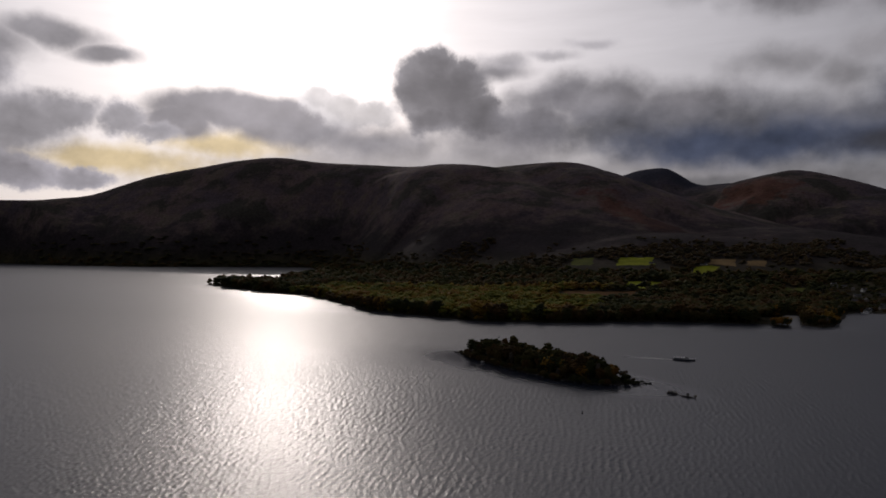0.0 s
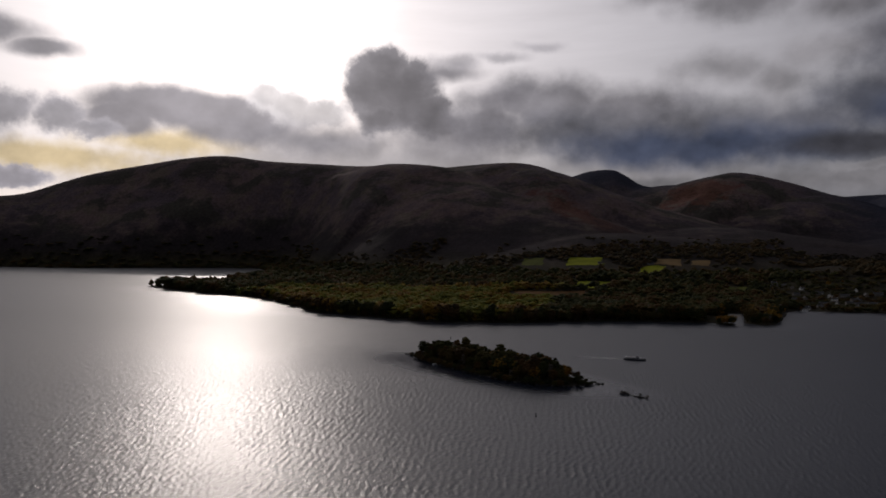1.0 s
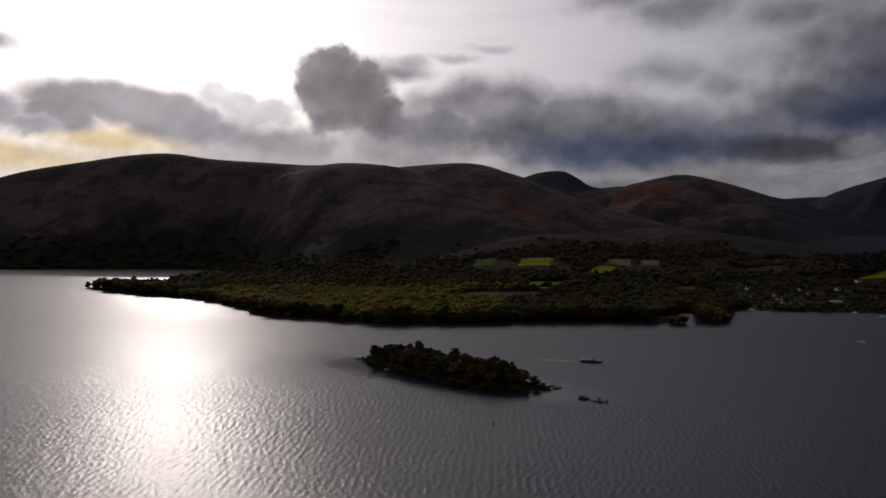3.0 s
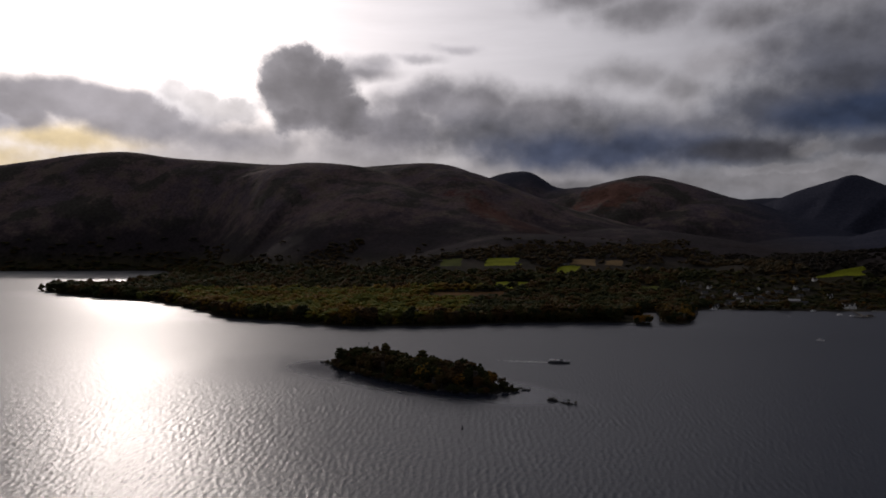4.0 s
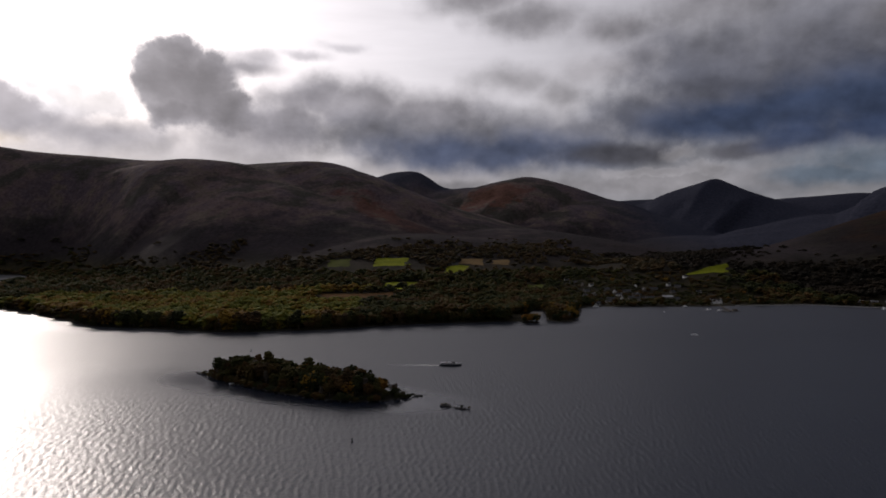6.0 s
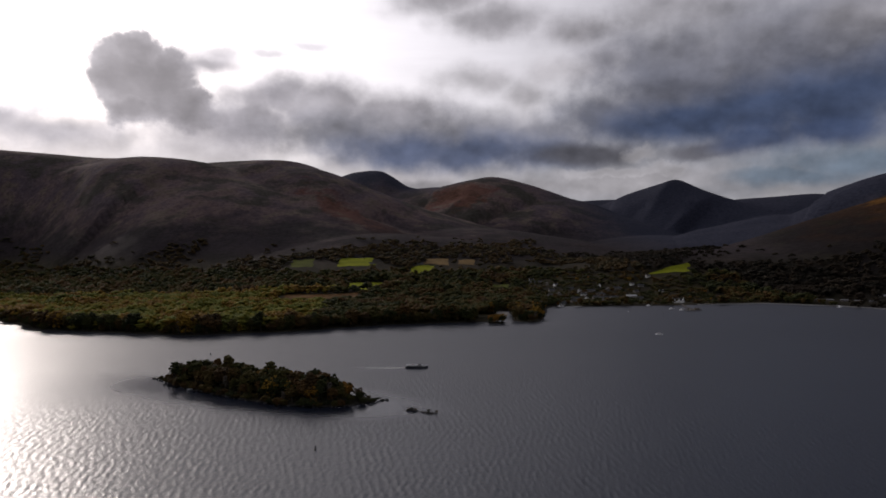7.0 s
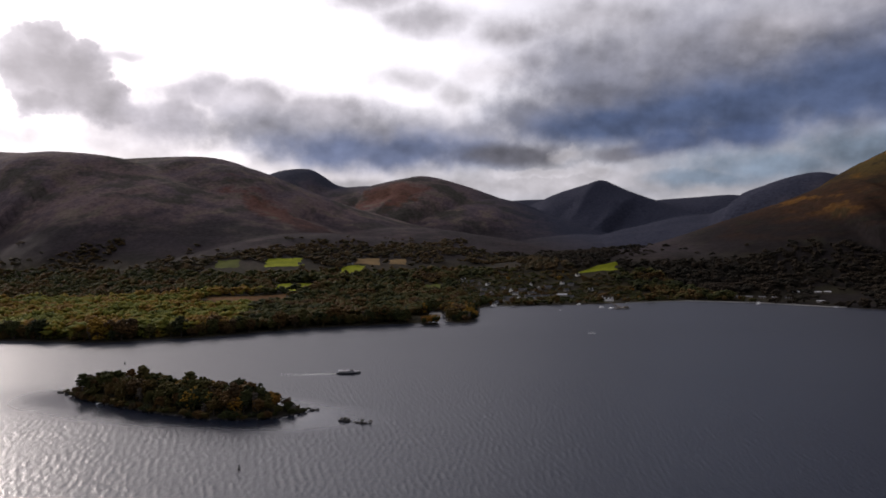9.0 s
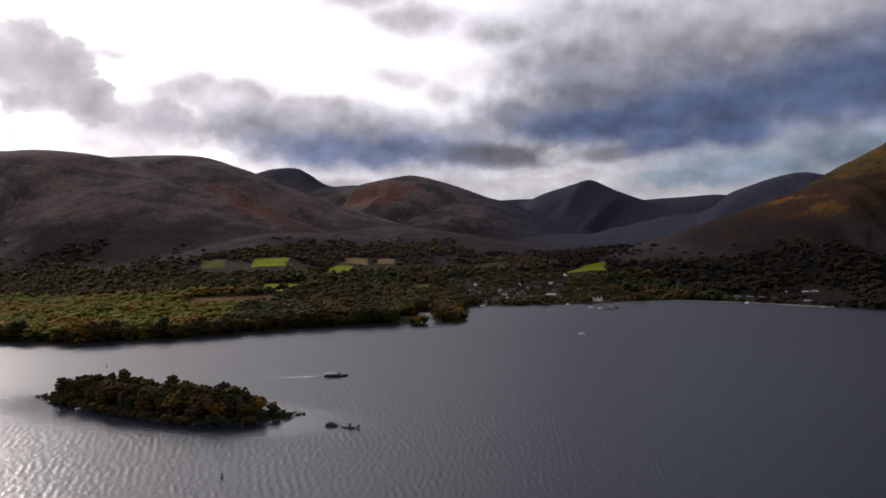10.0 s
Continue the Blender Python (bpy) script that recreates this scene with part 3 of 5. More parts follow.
def ground():
    """One sheet, finer where the shore is near."""
    bearings = np.radians(np.r_[np.arange(-64, 64, 0.2), np.arange(64, 296, 2.0)])
    reach = np.r_[1.0, 200, 400, np.arange(480, 660, 4.0), np.arange(680, 880, 20.0), np.arange(880, 1300, 6.0)]
    far = [1300.0]
    while far[-1] < 5150:
        far.append(far[-1] * 1.0072)
    reach = np.r_[reach, far]
    a, r = np.meshgrid(bearings, reach, indexing="ij")
    x, y = -r * np.sin(a), r * np.cos(a)
    z = land(x, y)
    na, nr = a.shape
    i, j = np.meshgrid(np.arange(na), np.arange(nr - 1), indexing="ij")
    i2 = (i + 1) % na
    faces = np.stack([i * nr + j, i * nr + j + 1, i2 * nr + j + 1, i2 * nr + j], -1).reshape(-1, 4)
    me = mesh_of("ground", np.stack([x, y, z], -1).reshape(-1, 3), faces)
    me.polygons.foreach_set("use_smooth", np.ones(len(faces), bool))
    me.materials.append(GROUND)
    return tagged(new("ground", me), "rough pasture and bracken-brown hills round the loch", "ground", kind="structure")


def waves(x, y):
    """Wind waves that run along x, their crests along y, with a few crossing ones."""
    spread = np.random.default_rng(3)
    z = np.zeros(x.shape)
    for k in range(44):
        length = 1.9 * 2.3 ** spread.random()
        turn = radians(spread.normal(-12, 30))
        c, s = math.cos(turn) * 2 * math.pi / length, math.sin(turn) * 2 * math.pi / length
        z += 0.0044 * length * np.sin(c * x + s * y + spread.random() * 6.283)
    z = (z + 2.8 * z * z) * (1 + 0.7 * rough(x, y * 0.6, 12, 2))
    z -= 0.10 * np.abs(rough(x + 0.05 * y, y * 0.34, 2.0, 2, 0.5)) - 0.035
    z += 0.08 * rough(x, y * 0.45, 1.3, 1)
    gust = (0.85 + 0.5 * rough(x, y, 110, 3)) * (0.35 + 0.65 * soft(120, -60, x - 0.1 * y))
    lee = np.hypot((x + 232) / 85, (y - 600) / 62) + 0.35 * rough(x, y, 45, 3)
    return np.minimum(z, 0.4) * gust * (0.3 + 0.7 * soft(0.4, 1.7, lee))


def water():
    bearings = np.radians(np.r_[np.arange(-53, 53, 0.08), np.arange(53, 307, 4.0)])
    reach = [215.0]
    while reach[-1] < 1000:
        reach.append(reach[-1] * 1.0055)
    reach = np.r_[0.05, 60, 150, reach, 1200, 1500, 2200, 3500, 5200]
    a, r = np.meshgrid(bearings, reach, indexing="ij")
    x, y = -r * np.sin(a), r * np.cos(a)
    z = waves(x, y) * soft(205, 235, r) * soft(800, 420, r) * soft(54, 51, np.abs(np.degrees(a)))
    na, nr = a.shape
    i, j = np.meshgrid(np.arange(na), np.arange(nr - 1), indexing="ij")
    i2 = (i + 1) % na
    faces = np.stack([i * nr + j, i * nr + j + 1, i2 * nr + j + 1, i2 * nr + j], -1).reshape(-1, 4)
    me = mesh_of("water", np.stack([x, y, z], -1).reshape(-1, 3), faces)
    me.polygons.foreach_set("use_smooth", np.ones(len(faces), bool))
    me.materials.append(WATER)
    return tagged(new("water", me), "wind-rippled grey loch water with sun glitter", "water", kind="structure")


ground()
water()

# ---------------------------------------------------------------- building helpers
WHITE = plain("white_render", (0.72, 0.71, 0.68), 0.8, vary=0.12)
STONE = plain("grey_stone", (0.17, 0.155, 0.14), 0.9, vary=0.3, gloss=0.1)
SLATES = plain("roof_slate", (0.055, 0.055, 0.058), 0.75, vary=0.3, gloss=0.12)
PALE_ROOF = plain("pale_roof", (0.36, 0.36, 0.37), 0.5, vary=0.15)
GLASS = plain("window_glass", (0.02, 0.022, 0.025), 0.08, vary=0.1)
TIMBER = plain("weathered_timber", (0.10, 0.085, 0.07), 0.85, vary=0.35)
DARK_PAINT = plain("dark_hull_paint", (0.030, 0.032, 0.040), 0.4, vary=0.2)
WHITE_PAINT = plain("white_boat_paint", (0.70, 0.70, 0.70), 0.35, vary=0.1)
GREY_PAINT = plain("grey_deck_paint", (0.12, 0.12, 0.125), 0.7, vary=0.2, gloss=0.15)
RED_PAINT = plain("faded_red_paint", (0.20, 0.035, 0.025), 0.6, vary=0.3)
BLACK_IRON = plain("dark_iron", (0.03, 0.03, 0.032), 0.6, vary=0.3)
WALL_STONE = plain("pale_wall_stone", (0.34, 0.33, 0.31), 0.9, vary=0.3, scale=0.4)


class Shape:
    """Corners and faces of one part."""

    def __init__(self):
        self.verts, self.faces = [], []

    def put(self, verts, faces):
        o = len(self.verts)
        self.verts += [tuple(v) for v in verts]
        self.faces += [tuple(o + i for i in f) for f in faces]
        return self

    def box(self, x0, x1, y0, y1, z0, z1, taper=0.0):
        t = taper
        v = [(x0, y0, z0), (x1, y0, z0), (x1, y1, z0), (x0, y1, z0), (x0 + t, y0 + t, z1), (x1 - t, y0 + t, z1), (x1 - t, y1 - t, z1), (x0 + t, y1 - t, z1)]
        return self.put(v, [(3, 2, 1, 0), (4, 5, 6, 7), (0, 1, 5, 4), (1, 2, 6, 5), (2, 3, 7, 6), (3, 0, 4, 7)])

    def tube(self, a, b, ra, rb, sides=8):
        a, b = Vector(a), Vector(b)
        turn = (b - a).to_track_quat("Z", "Y")
        ring = [Vector((math.cos(6.2832 * i / sides), math.sin(6.2832 * i / sides), 0)) for i in range(sides)]
        v = [a + turn @ (ra * p) for p in ring] + [b + turn @ (rb * p) for p in ring]
        f = [(i, (i + 1) % sides, sides + (i + 1) % sides, sides + i) for i in range(sides)]
        return self.put(v, f + [tuple(range(sides))[::-1], tuple(range(sides, 2 * sides))])

    def gabled(self, x0, x1, y0, y1, z0, eaves, ridge):
        """A body with gables at both ends of x."""
        m = (y0 + y1) / 2
        v = [(x0, y0, z0), (x0, y1, z0), (x0, y1, eaves), (x0, m, ridge), (x0, y0, eaves)]
        v += [(x1, y, z) for _, y, z in v]
        return self.put(v, [(0, 4, 3, 2, 1), (5, 6, 7, 8, 9), (0, 1, 6, 5), (1, 2, 7, 6), (4, 0, 5, 9), (2, 3, 8, 7), (3, 4, 9, 8)])

    def pitched(self, x0, x1, y0, y1, eaves, ridge, over=0.35, thick=0.22):
        """Two roof slopes, the ridge along x."""
        m, k = (y0 + y1) / 2, (ridge - eaves) / ((y1 - y0) / 2)
        low = eaves - over * k
        for side in (y0 - over, y1 + over):
            v = [(x, y, z + dz) for x in (x0 - over, x1 + over) for y, z in ((side, low), (m, ridge)) for dz in (0.03, thick)]
            self.put(v, [(0, 2, 6, 4), (1, 5, 7, 3), (0, 1, 3, 2), (4, 6, 7, 5), (0, 4, 5, 1), (2, 3, 7, 6)])
        return self

    def mesh(self, name, mat):
        me = bpy.data.meshes.new(name)
        me.from_pydata(self.verts, [], self.faces)
        bm = bmesh.new()
        bm.from_mesh(me)
        bmesh.ops.recalc_face_normals(bm, faces=bm.faces)
        bm.to_mesh(me)
        bm.free()
        me.materials.append(mat)
        return me


def part(name, shape, mat, parent, label=""):
    ob = new(name, shape.mesh(name, mat) if isinstance(shape, Shape) else shape)
    ob.parent = parent
    return tagged(ob, label)


def thing(name, label, category, group=""):
    return tagged(new(name), label, category, group)


def put_at(ob, x, y, z=None, turn=0.0, size=1.0):
    ob.matrix_world = pose(x, y, float(land(np.array([x]), np.array([y]))[0]) - 0.1 if z is None else z, 0, 0, turn) @ Matrix.Scale(size, 4)
    return ob


# ---------------------------------------------------------------- trees
G = (1 + 5**0.5) / 2
ICO_V = np.array([(-1, G, 0), (1, G, 0), (-1, -G, 0), (1, -G, 0), (0, -1, G), (0, 1, G), (0, -1, -G), (0, 1, -G), (G, 0, -1), (G, 0, 1), (-G, 0, -1), (-G, 0, 1)]) / (1 + G * G) ** 0.5
ICO_F = np.array([(0, 11, 5), (0, 5, 1), (0, 1, 7), (0, 7, 10), (0, 10, 11), (1, 5, 9), (5, 11, 4), (11, 10, 2), (10, 7, 6), (7, 1, 8), (3, 9, 4), (3, 4, 2), (3, 2, 6), (3, 6, 8), (3, 8, 9), (4, 9, 5), (2, 4, 11), (6, 2, 10), (8, 6, 7), (9, 8, 1)])
OCT_V = np.array([(1, 0, 0), (-1, 0, 0), (0, 1, 0), (0, -1, 0), (0, 0, 1), (0, 0, -1)], float)
OCT_F = np.array([(0, 2, 4), (2, 1, 4), (1, 3, 4), (3, 0, 4), (2, 0, 5), (1, 2, 5), (3, 1, 5), (0, 3, 5)])


def clumps(seed, centres, sizes, base_v=ICO_V, base_f=ICO_F, jitter=0.3):
    """Ragged leaf clumps at the given places."""
    r = np.random.default_rng(seed)
    k, m = len(centres), len(base_v)
    v = base_v[None] * (1 + jitter * r.normal(size=(k, m, 1))) * np.asarray(sizes)[:, None, None] * (1, 1, 0.8)
    turn = r.random(k) * 6.283
    c, s = np.cos(turn)[:, None], np.sin(turn)[:, None]
    v = np.stack([v[..., 0] * c - v[..., 1] * s, v[..., 0] * s + v[..., 1] * c, v[..., 2]], -1) + np.asarray(centres)[:, None]
    f = base_f[None] + np.arange(k)[:, None, None] * m
    return v.reshape(-1, 3), f.reshape(-1, 3)


def crown_points(seed, count, kind):
    """Where the leaf clumps of a crown sit, for a tree one metre high."""
    r = np.random.default_rng(seed)
    out = []
    lobes = [(*(0.16 * r.normal(size=2)), 0.50 + 0.22 * r.random(), 0.20 + 0.10 * r.random()) for _ in range(6)] + [(0, 0, 0.62, 0.30), (0, 0, 0.36, 0.30)]
    while len(out) < count:
        p = r.normal(size=3)
        p /= np.linalg.norm(p)
        p *= r.random() ** 0.3
        if kind == "pine":
            tier = r.integers(4)
            q = (p[0] * (0.30 - 0.05 * tier), p[1] * (0.30 - 0.05 * tier), 0.55 + 0.13 * tier + 0.04 * p[2])
        elif kind == "birch":
            q = (0.16 * p[0], 0.16 * p[1], 0.58 + 0.38 * p[2])
        elif kind == "shrub":
            q = (0.62 * p[0], 0.62 * p[1], 0.42 + 0.42 * p[2])
        else:
            x, y, z, s = lobes[r.integers(len(lobes))]
            q = (x + s * p[0] * 1.1, y + s * p[1] * 1.1, z + s * p[2])
        if q[2] > 0.05:
            out.append(q)
    return np.array(out)


def tree(seed, kind, leaves, label, group):
    """A tree one metre high with a tapered trunk, limbs and a ragged crown; scaled where it stands."""
    r = np.random.default_rng(seed + 50)
    top = thing("shrub" if kind == "shrub" else "tree", label, "shrub" if kind == "shrub" else "tree", group)
    wood = Shape().tube((0, 0, -0.03), (0.01, 0.0, 0.45), 0.032, 0.022, 7).tube((0.01, 0, 0.45), (0.0, 0.02, 0.86), 0.022, 0.006, 6)
    for k in range(5):
        a, z = r.random() * 6.283, 0.28 + 0.09 * k
        wood.tube((0.005, 0.0, z), (0.24 * math.cos(a), 0.24 * math.sin(a), z + 0.16), 0.013, 0.004, 5)
    part("trunk", wood, BARK, top)
    count = {"pine": 90, "birch": 90, "shrub": 64}.get(kind, 170)
    pts = crown_points(seed, count, kind)
    v, f = clumps(seed, pts, (0.042 + 0.048 * r.random(count)) * (1.7 if kind == "shrub" else 1.0 if kind != "birch" else 0.75), ICO_V, ICO_F, 0.16)
    me = mesh_of("crown", v, f)
    me.materials.append(leaves)
    part("crown", me, None, top)
    return top


GOLD_LEAVES = foliage_material("golden_leaves", [(0.128, 0.075, 0.015), (0.188, 0.111, 0.018), (0.165, 0.072, 0.015), (0.105, 0.093, 0.018)], island=False)
GREY_LEAVES = foliage_material("bare_twigs", [(0.075, 0.062, 0.050), (0.095, 0.080, 0.064), (0.070, 0.060, 0.052)], island=False)
KINDS = {
    "oak": [("broad", TREE_LEAVES, "dark olive broadleaf tree with ragged crown", s) for s in (1, 2, 3, 4)],
    "gold": [("broad", GOLD_LEAVES, "broadleaf tree with golden-orange crown", s) for s in (5, 6)],
    "pine": [("pine", TREE_LEAVES, "tall dark pine with flat tiers", s) for s in (7, 8)],
    "birch": [("birch", GREY_LEAVES, "slender nearly bare grey birch", 9)],
    "shrub": [("shrub", TREE_LEAVES, "low dark green shrub", s) for s in (10, 11)],
}
STOCK = {}


def plant(kind, x, y, high, turn, which, group, spot):
    """A tree of that kind and height; the first of each sort is built, the rest are copies."""
    sort = KINDS[kind][which % len(KINDS[kind])]
    key = (kind, which % len(KINDS[kind]), group)
    z = float(land(np.array([x]), np.array([y]))[0]) - 0.15
    m = pose(x, y, z, 0, 0, turn) @ Matrix.Scale(high, 4)
    if key not in STOCK:
        STOCK[key] = tree(sort[3], sort[0], sort[1], sort[2] + " " + spot, group)
        STOCK[key].matrix_world = m
    else:
        ob = copy_thing(STOCK[key], Matrix.Identity(4))
        ob.matrix_basis = m


def island_trees():
    r = np.random.default_rng(21)
    xs, ys = np.meshgrid(np.arange(-184, -4, 6.2), np.arange(504, 628, 6.2))
    xs, ys = xs.ravel() + r.uniform(-2.4, 2.4, xs.size), ys.ravel() + r.uniform(-2.4, 2.4, xs.size)
    deep = inland(xs, ys, ISLAND)
    for x, y, d in zip(xs, ys, deep):
        if d < 2.0:
            continue
        along = (x + 181) / 172
        tall = (9.0 + 4.5 * soft(2, 14, d)) * (0.36 + 0.64 * soft(0.0, 0.17, along)) * (0.42 + 0.58 * soft(1.0, 0.72, along)) * r.uniform(0.82, 1.2)
        kind = "oak"
        if d < 3.5 or along > 0.95:
            kind, tall = "shrub", tall * 0.5
        elif 0.50 < along < 0.90 and r.random() < 0.24:
            kind = "gold"
        elif r.random() < 0.08:
            kind = "birch"
        elif r.random() < 0.05:
            kind, tall = "pine", tall * 1.25
        plant(kind, x, y, tall, r.uniform(0, 360), int(r.integers(4)), "island trees", "on the wooded island")
    ring = ISLAND + ISLAND[:1]
    for (ax, ay), (bx, by) in zip(ring, ring[1:]):
        for u in np.arange(0, 1, 3.6 / math.hypot(bx - ax, by - ay)):
            x, y = ax + (bx - ax) * u, ay + (by - ay) * u
            x, y = x + r.uniform(-0.9, 0.9), y + (563 - y) * 0.004 + r.uniform(-0.9, 0.9)
            ends = min(1.0, math.hypot(x + 181, y - 619) / 25, math.hypot(x + 9, y - 525) / 25)
            plant("shrub", x, y, r.uniform(3.4, 6.2) * (0.45 + 0.55 * ends), r.uniform(0, 360), int(r.integers(2)), "island trees", "on the wooded island")
    plant("pine", -163, 601, 15.5, 90, 1, "island trees", "on the wooded island")
    for k in range(9):
        plant("gold" if k % 2 else "oak", 147 + 2.4 * k, 975 + 6 * (k % 3), r.uniform(9, 12.5), 60 * k, k, "islet trees", "on the low islet")
    for k in range(26):
        u, v = r.random(), r.random()
        x, y = 200 + 75 * u * v + 28 * u, 992 + 130 * v
        if float(inland(np.array([x]), np.array([y]), MAINLAND)[0]) > 1.5:
            plant("gold" if r.random() < 0.8 else "oak", x, y, r.uniform(10, 14), 40 * k, k, "shore trees", "by the shore wood")


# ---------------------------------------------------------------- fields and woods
# the sun patch on the pastures is put into this green's brightness
SUNLIT_FIELD = plain("sunlit_pasture", (0.150, 0.165, 0.012), 0.95, vary=0.35, scale=0.02, bump=0.1, gloss=0.02)
STUBBLE = plain("pale_stubble", (0.14, 0.095, 0.045), 0.95, vary=0.3, scale=0.02, bump=0.1, gloss=0.02)
REEDS = plain("rusty_reeds", (0.085, 0.044, 0.016), 0.95, vary=0.4, scale=0.03, bump=0.3, gloss=0.02)
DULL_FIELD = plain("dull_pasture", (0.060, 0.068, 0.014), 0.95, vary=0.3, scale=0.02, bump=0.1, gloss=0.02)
FIELDS = [
    (SUNLIT_FIELD, "bright yellow-green pasture among dark hedges", ((-101, 1912), (-101, 2038), (-9, 2031), (-9, 1914))),
    (SUNLIT_FIELD, "yellow-green pasture sloping up behind trees", ((81, 1800), (97, 1908), (159, 1927), (135, 1823))),
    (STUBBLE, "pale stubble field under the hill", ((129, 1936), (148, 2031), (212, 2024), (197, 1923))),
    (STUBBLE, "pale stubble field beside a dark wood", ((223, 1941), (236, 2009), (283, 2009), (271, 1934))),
    (SUNLIT_FIELD, "narrow bright green field beside the woods", ((-69, 1572), (-68, 1666), (13, 1675), (11, 1567))),
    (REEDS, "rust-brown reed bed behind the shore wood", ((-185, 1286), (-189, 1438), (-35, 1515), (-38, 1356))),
    (SUNLIT_FIELD, "bright sloping pasture above the village", ((626, 1587), (703, 1629), (753, 1638), (727, 1580))),
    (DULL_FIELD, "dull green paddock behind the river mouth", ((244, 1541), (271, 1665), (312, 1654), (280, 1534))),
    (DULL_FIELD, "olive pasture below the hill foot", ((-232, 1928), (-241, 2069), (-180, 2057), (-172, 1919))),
]


def field(mat, label, corners):
    a, b2, c, d = [np.array(p, float) for p in corners]
    u, v = np.meshgrid(np.linspace(0, 1, 22), np.linspace(0, 1, 14), indexing="ij")
    u2, v2 = u + 0.13 * rough(u * 60, v * 60 + a[0], 18, 3), v + 0.22 * rough(u * 60 + a[1], v * 60, 18, 3)
    xy = (1 - u2[..., None]) * ((1 - v2[..., None]) * a + v2[..., None] * b2) + u2[..., None] * ((1 - v2[..., None]) * d + v2[..., None] * c)
    z = land(xy[..., 0], xy[..., 1]) + 0.5
    i, j = np.meshgrid(np.arange(21), np.arange(13), indexing="ij")
    f = np.stack([i * 14 + j, (i + 1) * 14 + j, (i + 1) * 14 + j + 1, i * 14 + j + 1], -1).reshape(-1, 4)
    me = mesh_of("field", np.concatenate([xy, z[..., None]], -1).reshape(-1, 3), f)
    me.materials.append(mat)
    tagged(new("field", me), label, "field", kind="structure")


VILLAGE = [(315, 1232), (560, 1232), (700, 1242), (690, 1600), (560, 1640), (360, 1720), (300, 1500)]
LODGES = [(790, 1180), (850, 1085), (930, 1010), (1060, 1200), (1050, 1310), (800, 1300)]


def woods():
    """All the trees of the shore, too many to count, in a few stretches; the front row stands as single trees."""
    r = np.random.default_rng(33)
    pts = []
    for zone in ((880, 2700, -58, 42, 8.6), (2700, 4300, 22, 60, 11.0)):
        reach = zone[0]
        while reach < zone[1]:
            step = zone[4] * (reach / 1000) ** 0.9
            angle = np.radians(np.arange(zone[2], zone[3], np.degrees(step / reach)))
            rr = reach + r.uniform(-0.8, 0.8, angle.size) * step
            aa = angle + r.uniform(-0.8, 0.8, angle.size) * step / reach
            pts.append(np.stack([-rr * np.sin(aa), rr * np.cos(aa), np.full(angle.size, step)], -1))
            reach += step * 1.15
    x, y, step = np.concatenate(pts).T
    z = land(x, y)
    d = inland(x, y, MAINLAND)
    keep = (z > 0.6) & (d > 0.8)
    patch, fine = rough(x, y, 260, 3), rough(x, y, 45, 2)
    stand = patch + 0.5 * rough(x + 700, y, 90, 2)
    dense = np.where(z < 40, 1.0 + 0.3 * fine, 0.05 + 1.6 * soft(-0.10, 0.08, stand))
    dense = np.where(z > 95, dense * soft(135, 95, z + 30 * fine), dense)
    dense = np.where(z > 300, -1.0, dense)
    dense = np.where((x > 600) & (z > 45), 1.4 * soft(105, 55, z + 45 * rough(x, y, 200, 3)), dense)
    dense = np.where(d < 30, 1.3, dense)
    dense = np.where((x < -1500) & (z < 150), dense + 0.5, dense)
    in_village = inland(x, y, VILLAGE)
    dense = np.where(in_village > 0, 0.85 + 0.3 * fine, dense)
    dense = np.where((x > 560) & (z < 150) & (in_village < 0), np.maximum(dense, (1.1 + 0.3 * fine) * soft(105, 55, z + 45 * rough(x, y, 200, 3))), dense)
    in_lodges = inland(x, y, LODGES)
    dense = np.where(in_lodges > 0, np.where(d < 70, 0.02, 0.08), dense)
    dense = np.where((x > 136) & (x < 187) & (y < 1095), -1.0, dense)
    dense = np.where((x > 560) & (x < 800) & (d < 14), 0.35, dense)
    for mat, label, corners in FIELDS:
        outline = [tuple(p) for p in corners]
        inside = np.maximum(inland(x, y, outline), inland(x, y + 24, outline))
        dense = np.where(inside > -4, -1.0, dense)
    for hx, hy in HOUSE_SPOTS:
        dense = np.where(np.hypot(x - hx, y + 3 - hy) < 10.5, -1.0, dense)
        dense = np.where((np.abs(x - hx - 0.3 * (y - hy)) < 7) & (y < hy) & (y > hy - 34), dense * 0.2, dense)
    dense = np.where((np.abs(x - 549) < 19) & (y < 1275) & (y > 1210), -1.0, dense)
    keep &= r.random(x.size) < dense
    x, y, z, d, step = x[keep], y[keep], z[keep], d[keep], step[keep]
    high = 7.5 + 9.5 * r.random(x.size) ** 1.6 + 3.0 * rough(x, y, 120, 2)
    high *= np.where((d < 70) & (x < 190), 1.15, 1.0)
    high *= np.where(in_village[keep] > 0, 0.48, 1.0) * np.where(z > 60, 0.8, 1.0) * np.where((d < 40) & (x < 190), 1.12, 1.0)
    high *= np.where((x < -760) & (y < 2000), 1.25, 1.0)
    size = np.maximum(high, step * 0.9) * r.uniform(0.7, 1.45, x.size)
    front = np.flatnonzero((d < 16) & (x > -520) & (x < 310) & (y < 1260))
    front = front[:: max(1, len(front) // 190)]
    village = np.flatnonzero(in_village[keep] > 0)
    village = village[:: max(1, len(village) // 60)]
    single = np.union1d(front, village)
    for k in single:
        kind = ("oak", "oak", "gold", "oak", "birch", "oak", "gold", "shrub")[int(r.integers(8))]
        if x[k] < 190 and kind in ("birch", "gold") and r.random() < 0.8:
            kind = "oak"
        spot = "in the lochside village" if in_village[keep][k] > 0 else "by the shore wood"
